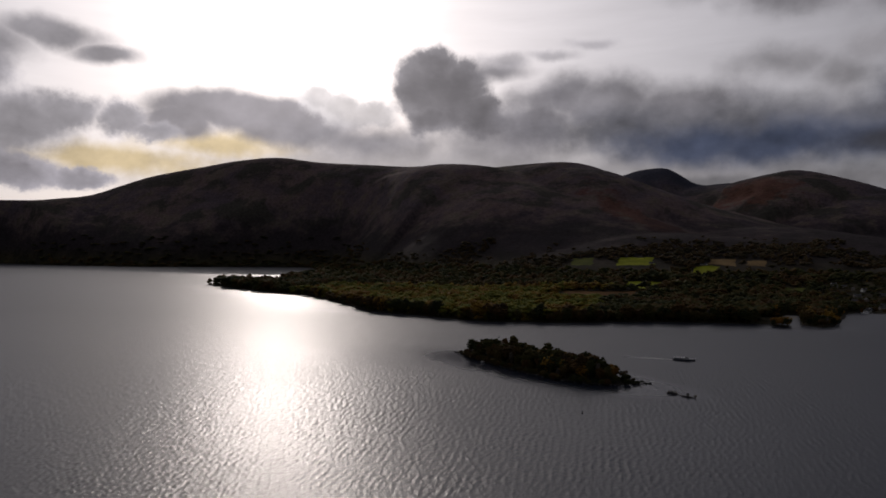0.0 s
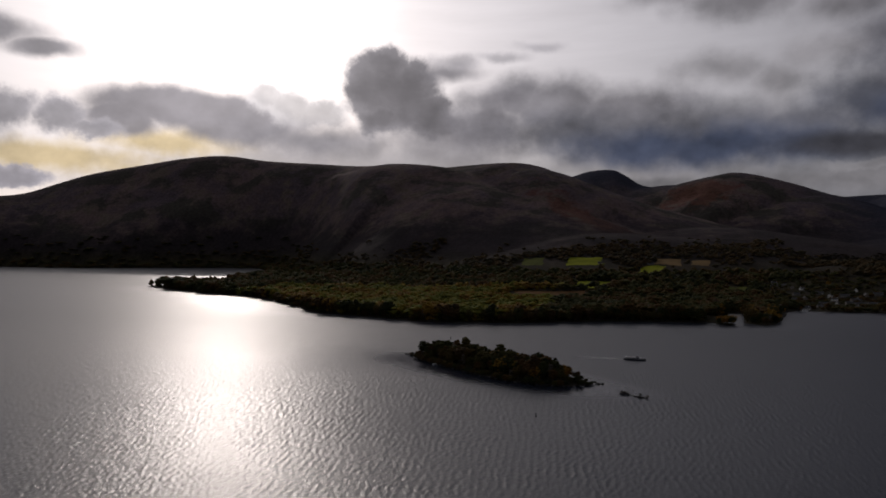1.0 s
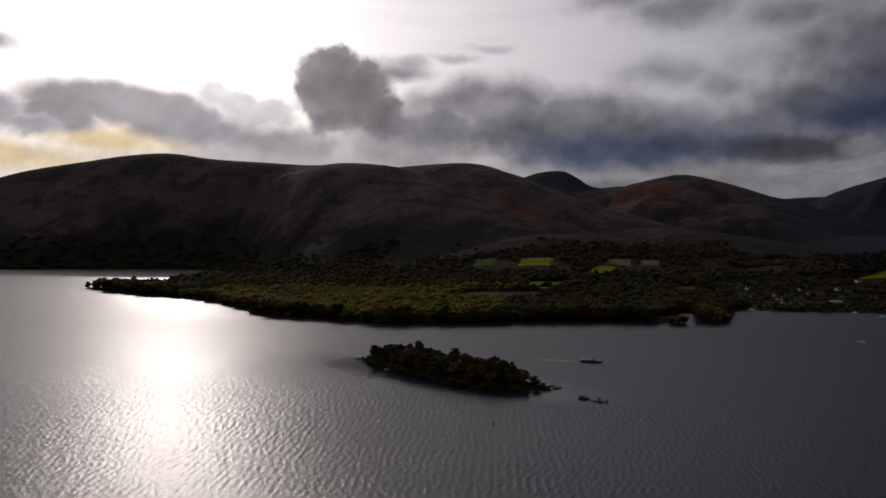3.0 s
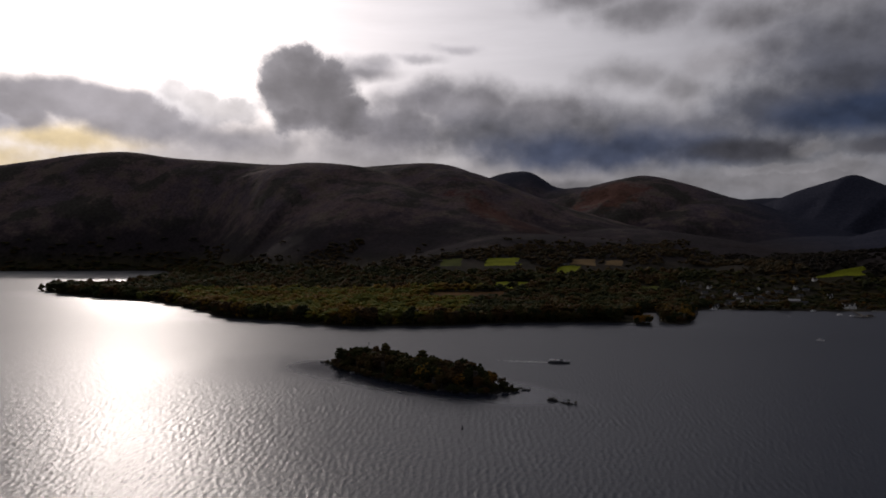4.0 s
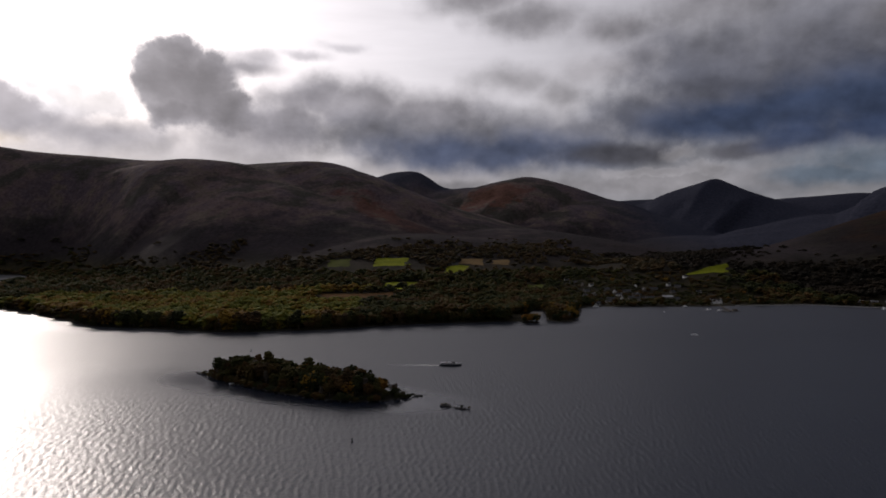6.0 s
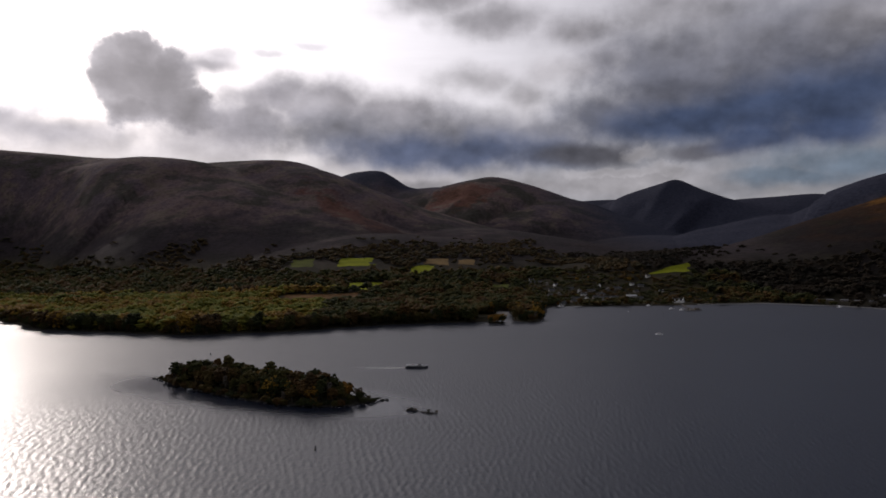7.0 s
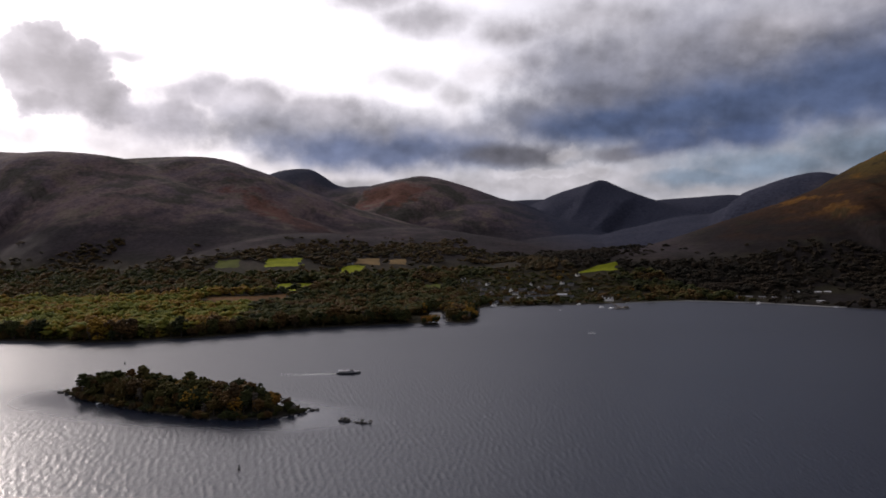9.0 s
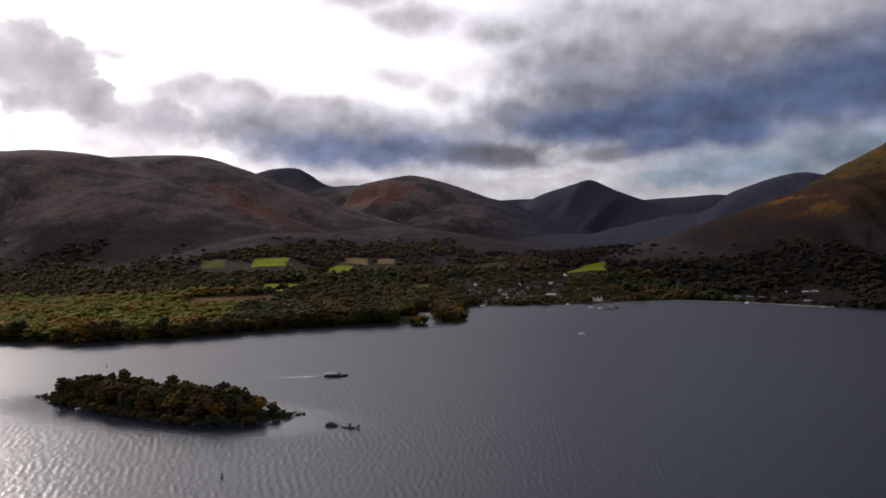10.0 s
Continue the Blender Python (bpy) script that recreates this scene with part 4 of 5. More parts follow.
        plant(kind, x[k], y[k], high[k] * (0.5 if kind == "shrub" else 1.2), r.uniform(0, 360), int(r.integers(4)),
              "village trees" if in_village[keep][k] > 0 else "shore trees", spot)
    rest = np.setdiff1d(np.arange(x.size), single)
    shapes = []
    for s in range(14):
        few = 16 if s < 7 else 9
        p = crown_points(100 + s, few, "birch" if s == 5 else "broad")
        shapes.append(clumps(s, p, np.random.default_rng(s).uniform(0.14, 0.25, few) * (1 if s < 7 else 1.25), OCT_V, OCT_F, 0.28))
    groups = {
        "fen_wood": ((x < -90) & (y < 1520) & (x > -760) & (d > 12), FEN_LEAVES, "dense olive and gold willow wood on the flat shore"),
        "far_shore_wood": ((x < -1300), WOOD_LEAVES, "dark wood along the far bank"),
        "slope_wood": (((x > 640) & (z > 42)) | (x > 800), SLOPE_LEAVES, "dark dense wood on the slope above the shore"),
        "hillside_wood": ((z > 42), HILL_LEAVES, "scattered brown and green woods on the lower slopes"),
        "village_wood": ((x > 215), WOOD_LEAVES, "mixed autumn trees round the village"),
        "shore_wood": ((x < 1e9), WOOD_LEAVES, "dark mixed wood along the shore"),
    }
    taken = np.zeros(x.size, bool)
    for name, (where, mat, label) in groups.items():
        idx = rest[where[rest] & ~taken[rest]]
        taken[idx] = True
        vs, fs, o = [], [], 0
        kind, turn = r.integers(0, 7, idx.size), r.uniform(0, 6.283, idx.size)
        kind = kind + np.where(y[idx] > 1500, 7, 0)
        for s, (v, f) in enumerate(shapes):
            sel = idx[kind == s]
            t = turn[kind == s]
            if not len(sel):
                continue
            c, sn = np.cos(t)[:, None], np.sin(t)[:, None]
            w = (size[sel] * 0.55 + high[sel] * 0.45)[:, None]
            pv = np.stack([(v[:, 0] * c - v[:, 1] * sn) * w * 1.45 + x[sel][:, None], (v[:, 0] * sn + v[:, 1] * c) * w * 1.45 + y[sel][:, None],
                           v[:, 2] * 1.1 * high[sel][:, None] + z[sel][:, None] - 0.3], -1)
            fs.append((f[None] + o + np.arange(len(sel))[:, None, None] * len(v)).reshape(-1, 3))
            vs.append(pv.reshape(-1, 3))
            o += pv.shape[0] * pv.shape[1]
        if vs:
            me = mesh_of(name, np.concatenate(vs), np.concatenate(fs))
            me.polygons.foreach_set("use_smooth", np.ones(len(me.polygons), bool))
            me.materials.append(mat)
            tagged(new(name, me), label, "wood", kind="stuff")


# ---------------------------------------------------------------- houses
def window(parent, x, y, z, wide, high, face):
    """A window on a wall that looks along -y (face -1) or +y (face 1)."""
    w, y1 = part("window", Shape().box(x - wide / 2 - 0.08, x + wide / 2 + 0.08, min(y, y + face * 0.06), max(y, y + face * 0.06), z - 0.08, z + high + 0.08), WHITE_PAINT, parent), y + face * 0.06
    part("pane", Shape().box(x - wide / 2, x + wide / 2, min(y1, y1 + face * 0.02), max(y1, y1 + face * 0.02), z, z + high), GLASS, w)


def house(label, walls, roof, long=12.0, deep=6.5, eaves=3.2, ridge=6.0, storeys=1, gables=0):
    top = thing("house", label, "house", "village houses")
    part("wall", Shape().gabled(-long / 2, long / 2, -deep / 2, deep / 2, -0.8, eaves, ridge), walls, top)
    part("roof", Shape().pitched(-long / 2, long / 2, -deep / 2, deep / 2, eaves, ridge), roof, top)
    for s in (-1, 1):
        chimney = part("chimney", Shape().box(s * (long / 2 - 0.5) - 0.45, s * (long / 2 - 0.5) + 0.45, -0.35, 0.35, ridge - 0.5, ridge + 1.1), walls, top)
        part("chimney_pot", Shape().tube((s * (long / 2 - 0.5), 0, ridge + 1.1), (s * (long / 2 - 0.5), 0, ridge + 1.5), 0.16, 0.13, 6), RED_PAINT, chimney)
    part("door", Shape().box(-0.5, 0.5, -deep / 2 - 0.07, -deep / 2, -0.3, 2.0), DARK_PAINT, top)
    n = max(2, int(long / 3.4))
    for k in range(n):
        x = (k + 0.5) / n * long - long / 2
        for level in range(storeys):
            if level or abs(x) > 1.1:
                window(top, x, -deep / 2, 0.9 + 2.6 * level, 1.1, 1.2, -1)
    for k in range(gables):
        x = (k + 0.5) / gables * long - long / 2
        w, peak = long / gables * 0.36, ridge - 0.1
        g = Shape()
        yb, yf = 0.0, -deep / 2 - 0.8
        v = [(x - w, yf, -0.3), (x + w, yf, -0.3), (x + w, yf, eaves), (x, yf, peak), (x - w, yf, eaves)]
        v += [(a, yb, c) for a, _, c in v]
        g.put(v, [(0, 1, 2, 3, 4), (5, 9, 8, 7, 6), (0, 4, 9, 5), (1, 6, 7, 2), (0, 5, 6, 1), (2, 7, 8, 3), (3, 8, 9, 4)])
        front = part("gable", g, walls, top)
        slope = Shape()
        for s in (-1, 1):
            v = [(x + q, yy, c + dz) for yy in (yf - 0.3, yb) for q, c in ((s * (w + 0.3), eaves - 0.3 * (peak - eaves) / w), (0, peak)) for dz in (0.03, 0.2)]
            slope.put(v, [(0, 2, 6, 4), (1, 5, 7, 3), (0, 1, 3, 2), (4, 6, 7, 5), (0, 4, 5, 1), (2, 3, 7, 6)])
        part("gable_roof", slope, roof, front)
        window(front, x, yf, 0.8, 1.5, 1.3, -1)
        window(front, x, yf, 3.5, 1.2, 1.2, -1)
    return top


HOUSE_PLAN = [  # sort, x, y, turn
    (0, 370, 1666, 10), (2, 378, 1632, -20), (1, 391, 1598, 75), (0, 405, 1575, 30), (1, 375, 1502, 5), (2, 376, 1445, 80), (1, 422, 1514, -10),
    (0, 428, 1473, 60), (0, 491, 1526, 70), (2, 453, 1472, 0), (1, 494, 1480, 85), (2, 516, 1485, 0), (0, 560, 1513, 35), (1, 573, 1494, -15),
    (0, 619, 1564, 20), (0, 403, 1348, 65), (1, 428, 1365, 0), (2, 441, 1351, -5), (1, 461, 1357, 5), (2, 477, 1353, 0), (3, 494, 1350, -4),
    (1, 506, 1335, 10), (2, 381, 1346, 0), (1, 462, 1427, 80), (0, 590, 1427, 15), (1, 420, 1300, 70), (2, 365, 1300, 15), (1, 350, 1420, 40),
    (0, 420, 1420, -30), (1, 540, 1440, 30), (2, 455, 1415, 5), (0, -579, 1882, 0), (0, -48, 1560, 30), (1, -14, 1945, 0), (0, 459, 2355, 10),
    (2, 120, 1930, 0), (1, 330, 1262, 20),
]
HOUSE_SPOTS = [(x, y) for _, x, y, _ in HOUSE_PLAN] + [(549, 1262), (326, 1248)]


def village():
    sorts = [
        house("white-rendered cottage with a dark slate roof", WHITE, SLATES, 11, 6.2, 3.2, 6.0, 1),
        house("grey stone cottage with a slate roof", STONE, SLATES, 13, 6.5, 3.0, 5.8, 1),
        house("low grey stone row house with a slate roof", STONE, SLATES, 18, 7, 3.0, 5.6, 1),
        house("long two-storey house with a pale grey roof", STONE, PALE_ROOF, 20, 8, 5.4, 8.0, 2),
    ]
    used = set()
    for sort, x, y, turn in HOUSE_PLAN:
        ob = sorts[sort] if sort not in used else copy_thing(sorts[sort], Matrix.Identity(4))
        used.add(sort)
        put_at(ob, x, y, None, turn)
    inn = house("large white house with three front gables beside the pier", WHITE, SLATES, 21, 8, 4.6, 8.4, 2, gables=3)
    put_at(inn, 549, 1262, None, -6)
    boathouse = house("small white boathouse with a slate roof by the water", WHITE, SLATES, 9, 5, 2.4, 4.6, 1)
    put_at(boathouse, 326, 1248, None, 25)


def lodge(label, roof):
    top = thing("lodge", label, "lodge", "waterside lodges")
    part("wall", Shape().gabled(-6, 6, -3, 3, -0.8, 2.5, 3.7), TIMBER, top)
    part("roof", Shape().pitched(-6, 6, -3, 3, 2.5, 3.7, 0.5), roof, top)
    part("deck", Shape().box(-6, 6, -5.4, -3.02, -0.5, 0.1), TIMBER, top)
    part("door", Shape().box(-0.9, 0.9, -3.07, -3.0, 0.1, 2.1), GLASS, top)
    for x in (-4, 3.6):
        window(top, x, -3, 0.9, 1.6, 1.1, -1)
    for x in (-5.9, -2, 2, 5.9):
        part("rail_post", Shape().box(x - 0.05, x + 0.05, -5.4, -5.3, 0.1, 1.0), TIMBER, top)
    part("rail", Shape().box(-5.95, 5.95, -5.41, -5.29, 1.0, 1.08), TIMBER, top)
    return top


def lodges():
    dark, pale = lodge("dark timber lodge with a grey roof near the shore", GREY_PAINT), lodge("timber lodge with a pale metal roof among trees", PALE_ROOF)
    spots = [(818, 1258), (838, 1246), (856, 1232), (872, 1216), (888, 1200), (902, 1184)]
    for k, (x, y) in enumerate(spots):
        put_at(dark if k == 0 else copy_thing(dark, Matrix.Identity(4)), x, y, None, -42)
    for k, (x, y) in enumerate([(956, 1262), (973, 1252), (990, 1243), (1006, 1236), (895, 1128)]):
        put_at(pale if k == 0 else copy_thing(pale, Matrix.Identity(4)), x, y, None, -30)


def sea_wall():
    line = [(868, 1040), (850, 1065), (796, 1160), (703, 1236), (568, 1226)]
    s = Shape()
    for (ax, ay), (bx, by) in zip(line, line[1:]):
        k = max(1, int(math.hypot(bx - ax, by - ay) / 12))
        for i in range(k):
            p, q = [(ax + (bx - ax) * u, ay + (by - ay) * u) for u in (i / k, (i + 1) / k)]
            nx, ny = (q[1] - p[1]), -(q[0] - p[0])
            m = math.hypot(nx, ny)
            nx, ny = -nx / m * 0.45, -ny / m * 0.45
            h = 1.5 + 0.15 * random.random()
            v = [(a + c * nx * 1, b2 + c * ny, zz) for a, b2 in (p, q) for c in (-1, 1) for zz in (-0.6, h)]
            s.put(v, [(0, 1, 3, 2), (4, 6, 7, 5), (0, 4, 5, 1), (2, 3, 7, 6), (1, 5, 7, 3), (0, 2, 6, 4)])
    tagged(new("sea_wall", s.mesh("sea_wall", WALL_STONE)), "low pale stone sea wall along the shore road", "wall", kind="structure")


GRAVEL = plain("pale_river_gravel", (0.27, 0.25, 0.22), 0.95, vary=0.35, scale=0.35, bump=0.2, gloss=0.1)


def gravel_bar():
    """A low bank of gravel in the river mouth, uneven at its edge."""
    a, q = np.meshgrid(np.linspace(0, 2 * np.pi, 40, endpoint=False), np.linspace(0, 1, 8), indexing="ij")
    edge = 1 + 0.22 * rough(8 * np.cos(a), 8 * np.sin(a), 5, 3)
    x, y = 188 + 15 * q * edge * np.cos(a) + 0.22 * 26 * q * np.sin(a), 1116 + 26 * q * edge * np.sin(a)
    z = 1.15 - 1.5 * q**2 + 0.12 * rough(x, y, 4, 3)
    i, j = np.meshgrid(np.arange(40), np.arange(7), indexing="ij")
    i2 = (i + 1) % 40
    f = np.stack([i * 8 + j, i * 8 + j + 1, i2 * 8 + j + 1, i2 * 8 + j], -1).reshape(-1, 4)
    me = mesh_of("gravel_bar", np.stack([x, y, z], -1).reshape(-1, 3), f)
    me.polygons.foreach_set("use_smooth", np.ones(len(f), bool))
    me.materials.append(GRAVEL)
    tagged(new("gravel_bar", me), "low pale gravel bar in the river mouth", "gravel bar", kind="structure")


def pontoon():
    top = thing("pontoon", "pale floating pontoon by the white boathouse", "pontoon")
    for k in range(5):
        part("deck", Shape().box(-14 + 5.7 * k, -8.4 + 5.7 * k, -1.4, 1.4, 0.1, 0.65, 0.05), PALE_ROOF, top)
    for k in range(6):
        part("post", Shape().tube((-13.5 + 5.4 * k, 1.7, -2), (-13.5 + 5.4 * k, 1.7, 2.2), 0.14, 0.12, 6), TIMBER, top)
    return top


# ---------------------------------------------------------------- boats, pier and marks
def hull(long, beam, deep, free, fullness=0.55):
    """A boat's hull, bow along +x, its waterline at z = 0."""
    s, rows = Shape(), []
    for k in range(13):
        u = k / 12
        b = beam / 2 * min(1.0, 0.78 + 0.5 * u) * (1 - max(0.0, (u - fullness) / (1 - fullness)) ** 2.2)
        b = max(b, 0.04)
        sheer = free * (1 + 0.45 * max(0.0, u - 0.4) ** 2 * 2.8)
        x = (u - 0.5) * long
        rows.append([(x, -b, sheer), (x, -b * 0.86, 0.0), (x - 0.02 * long * u, 0, -deep), (x, b * 0.86, 0.0), (x, b, sheer)])
    v = [p for row in rows for p in row]
    f = [(5 * i + j, 5 * i + j + 1, 5 * i + 5 + j + 1, 5 * i + 5 + j) for i in range(12) for j in range(4)]
    f += [(5 * i + 4, 5 * i, 5 * i + 5, 5 * i + 9) for i in range(12)]
    return s.put(v, f + [(0, 1, 2, 3, 4), (60, 64, 63, 62, 61)])


def cruise_boat():
    top = thing("cruise_boat", "long dark passenger boat with a low grey saloon under way", "boat")
    part("hull", hull(21, 4.8, 1.0, 1.25), DARK_PAINT, top)
    saloon = part("saloon", Shape().box(-9, 5.2, -2.1, 2.1, 1.2, 2.6, 0.12), PALE_ROOF, top, "pale grey saloon with a row of windows")
    for k in range(9):
        for s in (-1, 1):
            y = s * 2.06
            part("window", Shape().box(-8.5 + 1.5 * k, -7.4 + 1.5 * k, min(y, y + s * 0.08), max(y, y + s * 0.08), 1.6, 2.3), GLASS, saloon)
    part("upper_deck", Shape().box(-9.4, 5.6, -2.3, 2.3, 2.62, 2.76), PALE_ROOF, top)
    wheel = part("wheelhouse", Shape().box(1.0, 4.0, -1.4, 1.4, 2.76, 3.7, 0.15), GREY_PAINT, top)
    part("windscreen", Shape().box(3.82, 3.98, -1.1, 1.1, 3.1, 3.5), GLASS, wheel)
    part("wheelhouse_roof", Shape().box(0.7, 4.3, -1.6, 1.6, 3.7, 3.82), GREY_PAINT, wheel)
    for x in np.arange(-9.2, 0.8, 1.6):
        for y in (-2.2, 2.2):
            part("rail_post", Shape().tube((x, y, 2.76), (x, y, 3.5), 0.04, 0.04, 5), WHITE_PAINT, top)
    for y in (-2.2, 2.2):
        for z in (3.15, 3.48):
            part("rail", Shape().tube((-9.2, y, z), (0.9, y, z), 0.035, 0.035, 5), WHITE_PAINT, top)
    part("mast", Shape().tube((2.4, 0, 3.8), (2.2, 0, 5.2), 0.09, 0.05, 6), WHITE_PAINT, top)
    part("funnel", Shape().tube((-3.5, 0, 2.7), (-3.7, 0, 3.5), 0.5, 0.42, 10), RED_PAINT, top)
    part("bow_rail", Shape().tube((5.6, -1.7, 2.2), (10.0, -0.2, 2.8), 0.04, 0.04, 5).tube((5.6, 1.7, 2.2), (10.0, 0.2, 2.8), 0.04, 0.04, 5), WHITE_PAINT, top)
    return top


def motor_boat(label, long=8.0):
    top = thing("motor_boat", label, "boat", "small white boats")
    k = long / 8
    part("hull", hull(long, 2.7 * k, 0.5, 0.95 * k), WHITE_PAINT, top)
    cabin = part("cabin", Shape().box(-1.8 * k, 1.8 * k, -0.95 * k, 0.95 * k, 0.9 * k, 2.2 * k, 0.3 * k), WHITE_PAINT, top)
    for s in (-1, 1):
        y = s * 0.80 * k
        part("window", Shape().box(-1.3 * k, 1.2 * k, min(y, y + s * 0.12), max(y, y + s * 0.12), 1.4 * k, 1.85 * k), GLASS, cabin)
    part("windscreen", Shape().box(1.55 * k, 1.72 * k, -0.6 * k, 0.6 * k, 1.4 * k, 2.0 * k), GLASS, cabin)
    part("outboard_motor", Shape().box(-4.3 * k, -3.9 * k, -0.25 * k, 0.25 * k, 0.2 * k, 1.3 * k, 0.05), DARK_PAINT, top)
    part("rail", Shape().tube((1.9 * k, -0.8 * k, 1.6 * k), (3.7 * k, -0.1, 1.75 * k), 0.03, 0.03, 5).tube((1.9 * k, 0.8 * k, 1.6 * k), (3.7 * k, 0.1, 1.75 * k), 0.03, 0.03, 5), GREY_PAINT, top)
    return top


FOAM = plain("white_foam", (0.62, 0.62, 0.60), 0.6, vary=0.3, scale=0.6)


def wake():
    """Broken foam astern of the boat: many small flecks on the water."""
    r = np.random.default_rng(9)
    s = Shape()
    for k in range(420):
        u = r.random() ** 1.6
        x, y = -11.5 - 44 * u, r.normal() * (0.5 + 1.4 * u)
        if k % 3 == 0:
            y = (1 if k % 2 else -1) * (1.6 + 0.11 * 44 * u) + r.normal() * 0.3
        l, w = r.uniform(0.4, 1.5) * (1.2 - u), r.uniform(0.10, 0.28) * (1.25 - u)
        s.box(x - l, x + l, y - w, y + w, 0.02, 0.14, min(w, 0.08))
    return tagged(new("wake", s.mesh("wake", FOAM)), "thin white wake trailing on the grey water", "wake", kind="stuff")


def pier():
    top = thing("pier", "dark timber pier on posts reaching into the loch", "pier")
    part("head", Shape().box(492, 519, 1113, 1123, 1.5, 1.85), TIMBER, top)
    for k in range(15):
        y = 1123.05 + 7.4 * k
        x = 507 + 2.2 * k
        part("walkway", Shape().put([(x - 1.6 + dx, y + dy, z) for dx, dy in ((0, 0), (3.2, 0), (5.4, 7.38), (2.2, 7.38)) for z in (1.52, 1.8)],
                                    [(0, 2, 4, 6), (1, 7, 5, 3), (0, 1, 3, 2), (2, 3, 5, 4), (4, 5, 7, 6), (6, 7, 1, 0)]), TIMBER, top)
        for s in (-1.3, 1.3):
            part("post", Shape().tube((x + s, y + 0.3, -3), (x + s, y + 0.3, 2.7), 0.16, 0.14, 6), TIMBER, top)
    for k in range(8):
        for y in (1113.6, 1122.4):
            part("post", Shape().tube((493 + 3.6 * k, y, -3), (493 + 3.6 * k, y, 3.0), 0.2, 0.17, 6), TIMBER, top)
    part("rail", Shape().box(492.5, 518.5, 1113.5, 1113.7, 2.75, 2.87), TIMBER, top)
    part("shelter", Shape().gabled(509, 516, 1115.5, 1120.5, 1.85, 4.0, 5.0), TIMBER, top, "small dark waiting hut")


def buoy(label, mat, high=3.0):
    top = thing("channel_buoy", label, "buoy", "channel marks")
    part("float", Shape().tube((0, 0, -0.5), (0, 0, 0.7), 0.75, 0.6, 12), mat, top)
    part("pole", Shape().tube((0, 0, 0.7), (0, 0, high), 0.34, 0.26, 8), mat, top)
    part("topmark", Shape().tube((0, 0, high), (0, 0, high + 0.7), 0.42, 0.10, 10), mat, top)
    return top


def boulder_mesh(seed):
    r = np.random.default_rng(seed)
    bm = bmesh.new()
    bmesh.ops.create_icosphere(bm, subdivisions=2, radius=1.0)
    for v in bm.verts:
        n3 = noise.noise(v.co * 1.4 + Vector((seed * 7.1, 0, 0)))
        v.co *= 1 + 0.45 * n3
        v.co.z *= 0.62
    me = bpy.data.meshes.new("boulder")
    bm.to_mesh(me)
    bm.free()
    me.materials.append(ROCK)
    return me


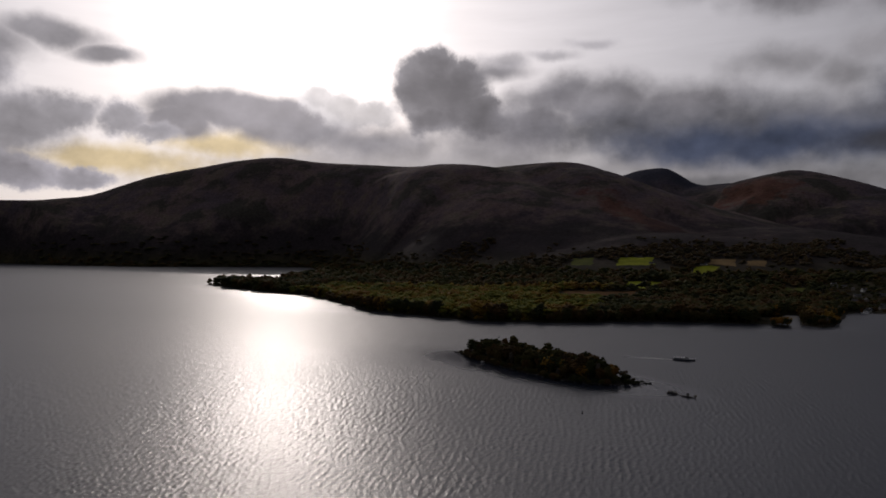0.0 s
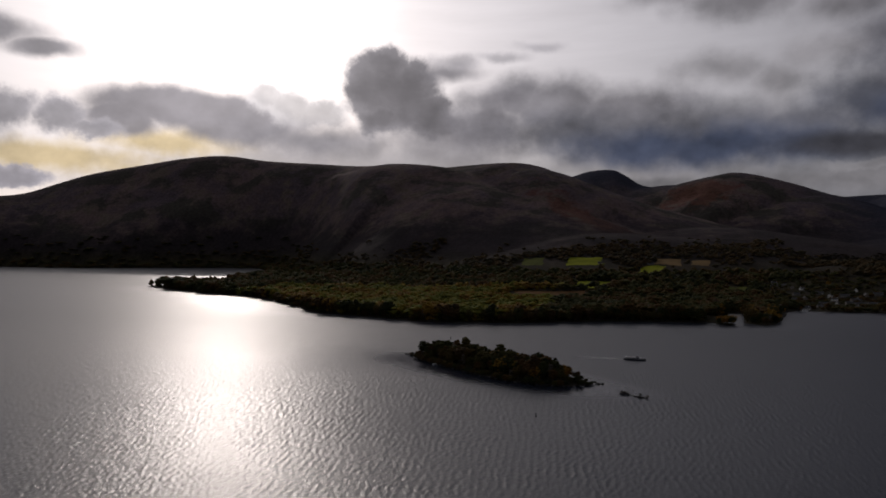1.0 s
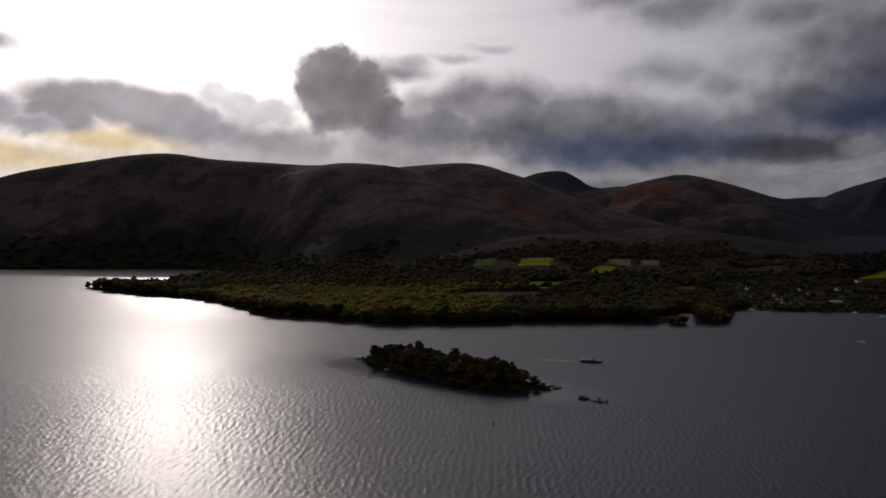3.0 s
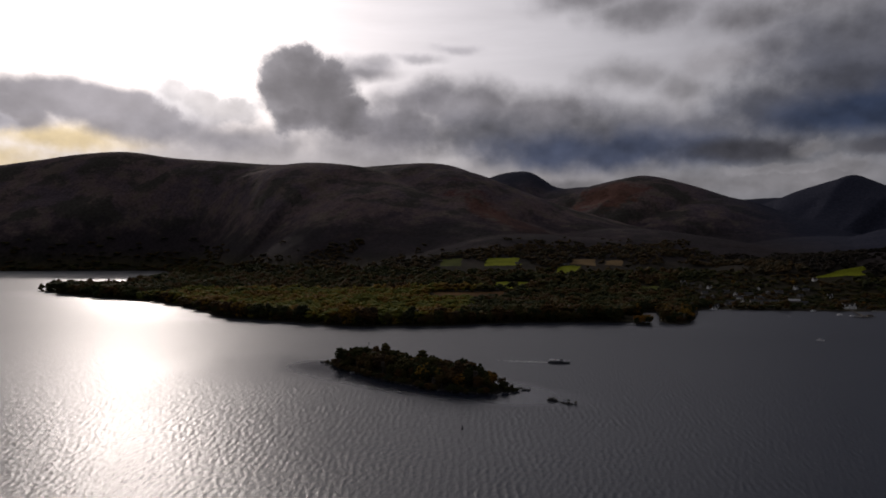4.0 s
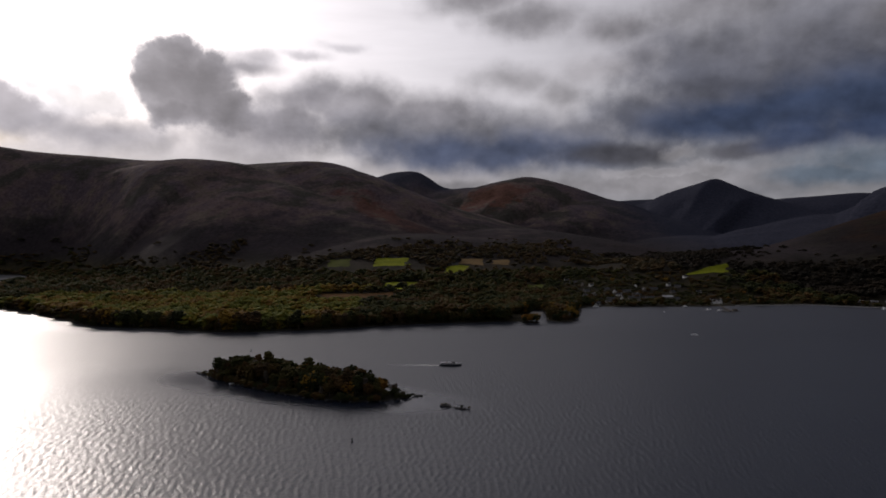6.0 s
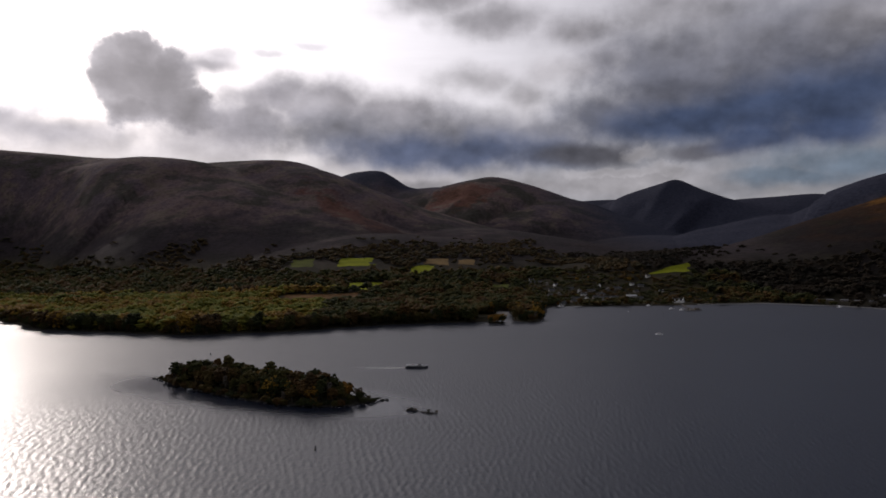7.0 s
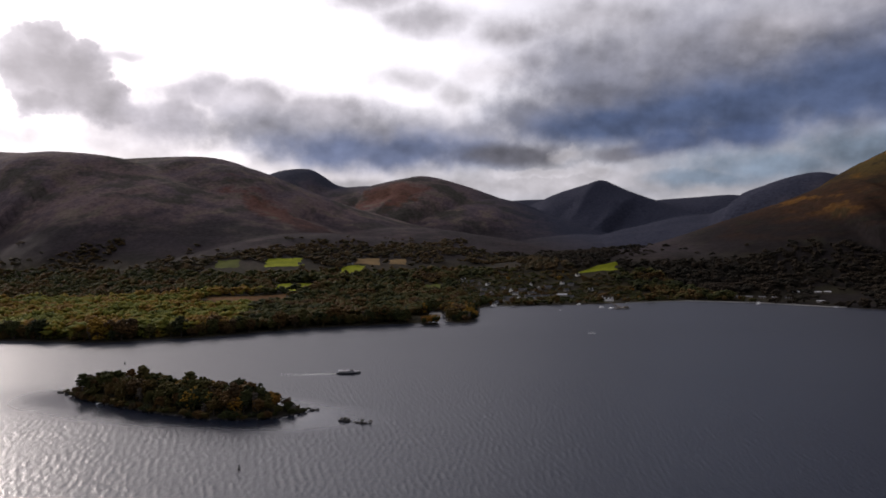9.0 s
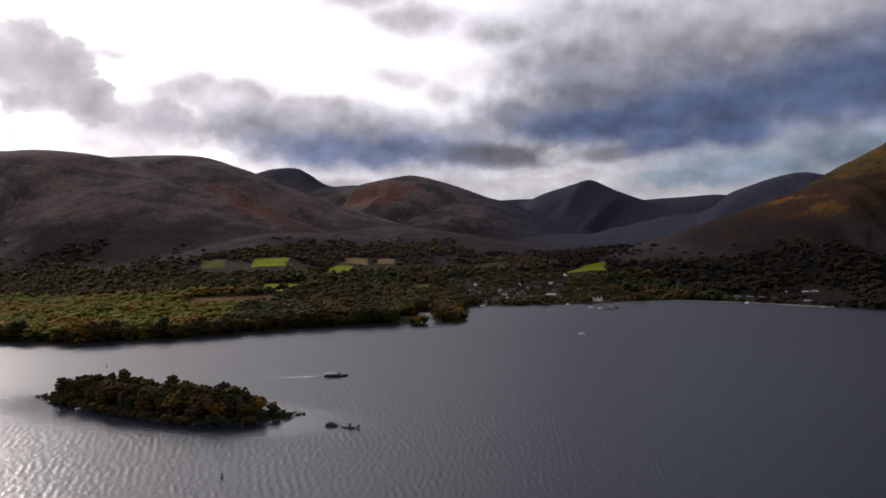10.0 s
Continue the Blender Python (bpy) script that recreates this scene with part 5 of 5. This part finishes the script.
def rocks():
    r = np.random.default_rng(12)
    meshes = [boulder_mesh(s) for s in range(5)]
    ring = ISLAND + ISLAND[:1]
    for (ax, ay), (bx, by) in zip(ring, ring[1:]):
        for u in np.arange(0, 1, 8.5 / math.hypot(bx - ax, by - ay)):
            ob = new("boulder", meshes[int(r.integers(5))])
            tagged(ob, "dark wet boulder on the island's bank", "boulder", "island boulders")
            s = r.uniform(0.5, 1.3)
            x, y = ax + (bx - ax) * u + r.uniform(-1, 1), ay + (by - ay) * u + r.uniform(-1, 1)
            ob.matrix_world = pose(x, y, 0.25 * s, r.uniform(-15, 15), r.uniform(-15, 15), r.uniform(0, 360)) @ Matrix.Scale(s, 4)
    for x, y, s in ((-4.2, 524.5, 1.3), (-7.0, 524.0, 1.5), (-184, 621, 1.6)):
        ob = tagged(new("boulder", meshes[1]), "dark boulder alone off the island's tip", "boulder", "island boulders")
        ob.matrix_world = pose(x, y, 0.3, 0, 0, 50 * s) @ Matrix.Scale(s, 4)
    skerry = thing("skerry", "dark low rocks with wind-bent scrub standing out of the water", "rocks")
    for k, (x, y, z, s) in enumerate(((8.6, 493.5, 0.4, 1.5), (10.4, 493.0, 1.1, 1.7), (12.6, 491.8, 1.0, 1.5), (14.0, 491.0, 0.2, 1.0), (16.4, 489.0, 0.0, 1.0),
                                      (18.0, 486.5, 0.1, 1.5), (20.4, 485.2, 0.35, 1.9), (22.6, 484.2, 0.3, 1.5), (25.0, 483.6, 0.2, 1.0))):
        ob = new("rock", meshes[k % 5])
        ob.parent = skerry
        ob.matrix_basis = pose(x, y, z * 0.6, 0, 0, 70 * k) @ Matrix.Scale(s * 0.95, 4)
    for k, (x, y, z, h) in enumerate(((8.8, 493.4, 0.8, 1.7), (11.2, 492.6, 1.0, 2.0), (13.4, 491.6, 0.8, 1.4), (20.8, 485.2, 1.2, 1.9), (25.2, 483.6, 0.5, 1.9))):
        v, f = clumps(60 + k, crown_points(60 + k, 26, "shrub") * (h, h, h), np.full(26, 0.13 * h))
        me = mesh_of("scrub", v + (x, y, z), f)
        me.materials.append(TREE_LEAVES)
        part("scrub", me, None, skerry, "dark wind-bent scrub")


for mat, label, corners in FIELDS:
    field(mat, label, corners)
village()
lodges()
sea_wall()
gravel_bar()
put_at(pontoon(), 338, 1217, 0.0, -3)
put_at(cruise_boat(), 24, 645, 0.0, -7, 0.92)
w = wake()
w.matrix_world = pose(24, 645, 0.0, 0, 0, -7)
small = motor_boat("small white cabin boat at rest on open water", 8.5)
put_at(small, 322, 832, 0.0, 160)
for x, y, turn, size in ((484, 1150, 10, 1.25), (493, 1131, 5, 1.1), (472, 1216, 20, 1.2), (780, 1142, 30, 1.6), (858, 1052, -40, 0.9), (316, 1224, 0, 1.4), (398, 1120, 80, 0.6)):
    ob = copy_thing(small, Matrix.Identity(4))
    ob["label"] = "white cabin boat moored near the village shore"
    put_at(ob, x, y, 0.0, turn, size)
pier()
mark = buoy("dark channel buoy with a cone topmark on the loch", BLACK_IRON, 1.9)
put_at(mark, -42.5, 415, 0.0)
for x, y, s in ((-168, 738, 1.0), (436, 1074, 0.7)):
    put_at(copy_thing(mark, Matrix.Identity(4)), x, y, 0.0, 0, s)
canoe = thing("rowing_boat", "pale upturned rowing boat drawn up on the island", "boat")
part("hull", hull(6.0, 1.6, 0.3, 0.5), WHITE_PAINT, canoe)
part("thwart", Shape().box(-0.2, 0.2, -0.7, 0.7, 0.5, 0.56), TIMBER, canoe)
put_at(canoe, -144, 574.5, 0.45, 40)
rocks()
island_trees()
woods()
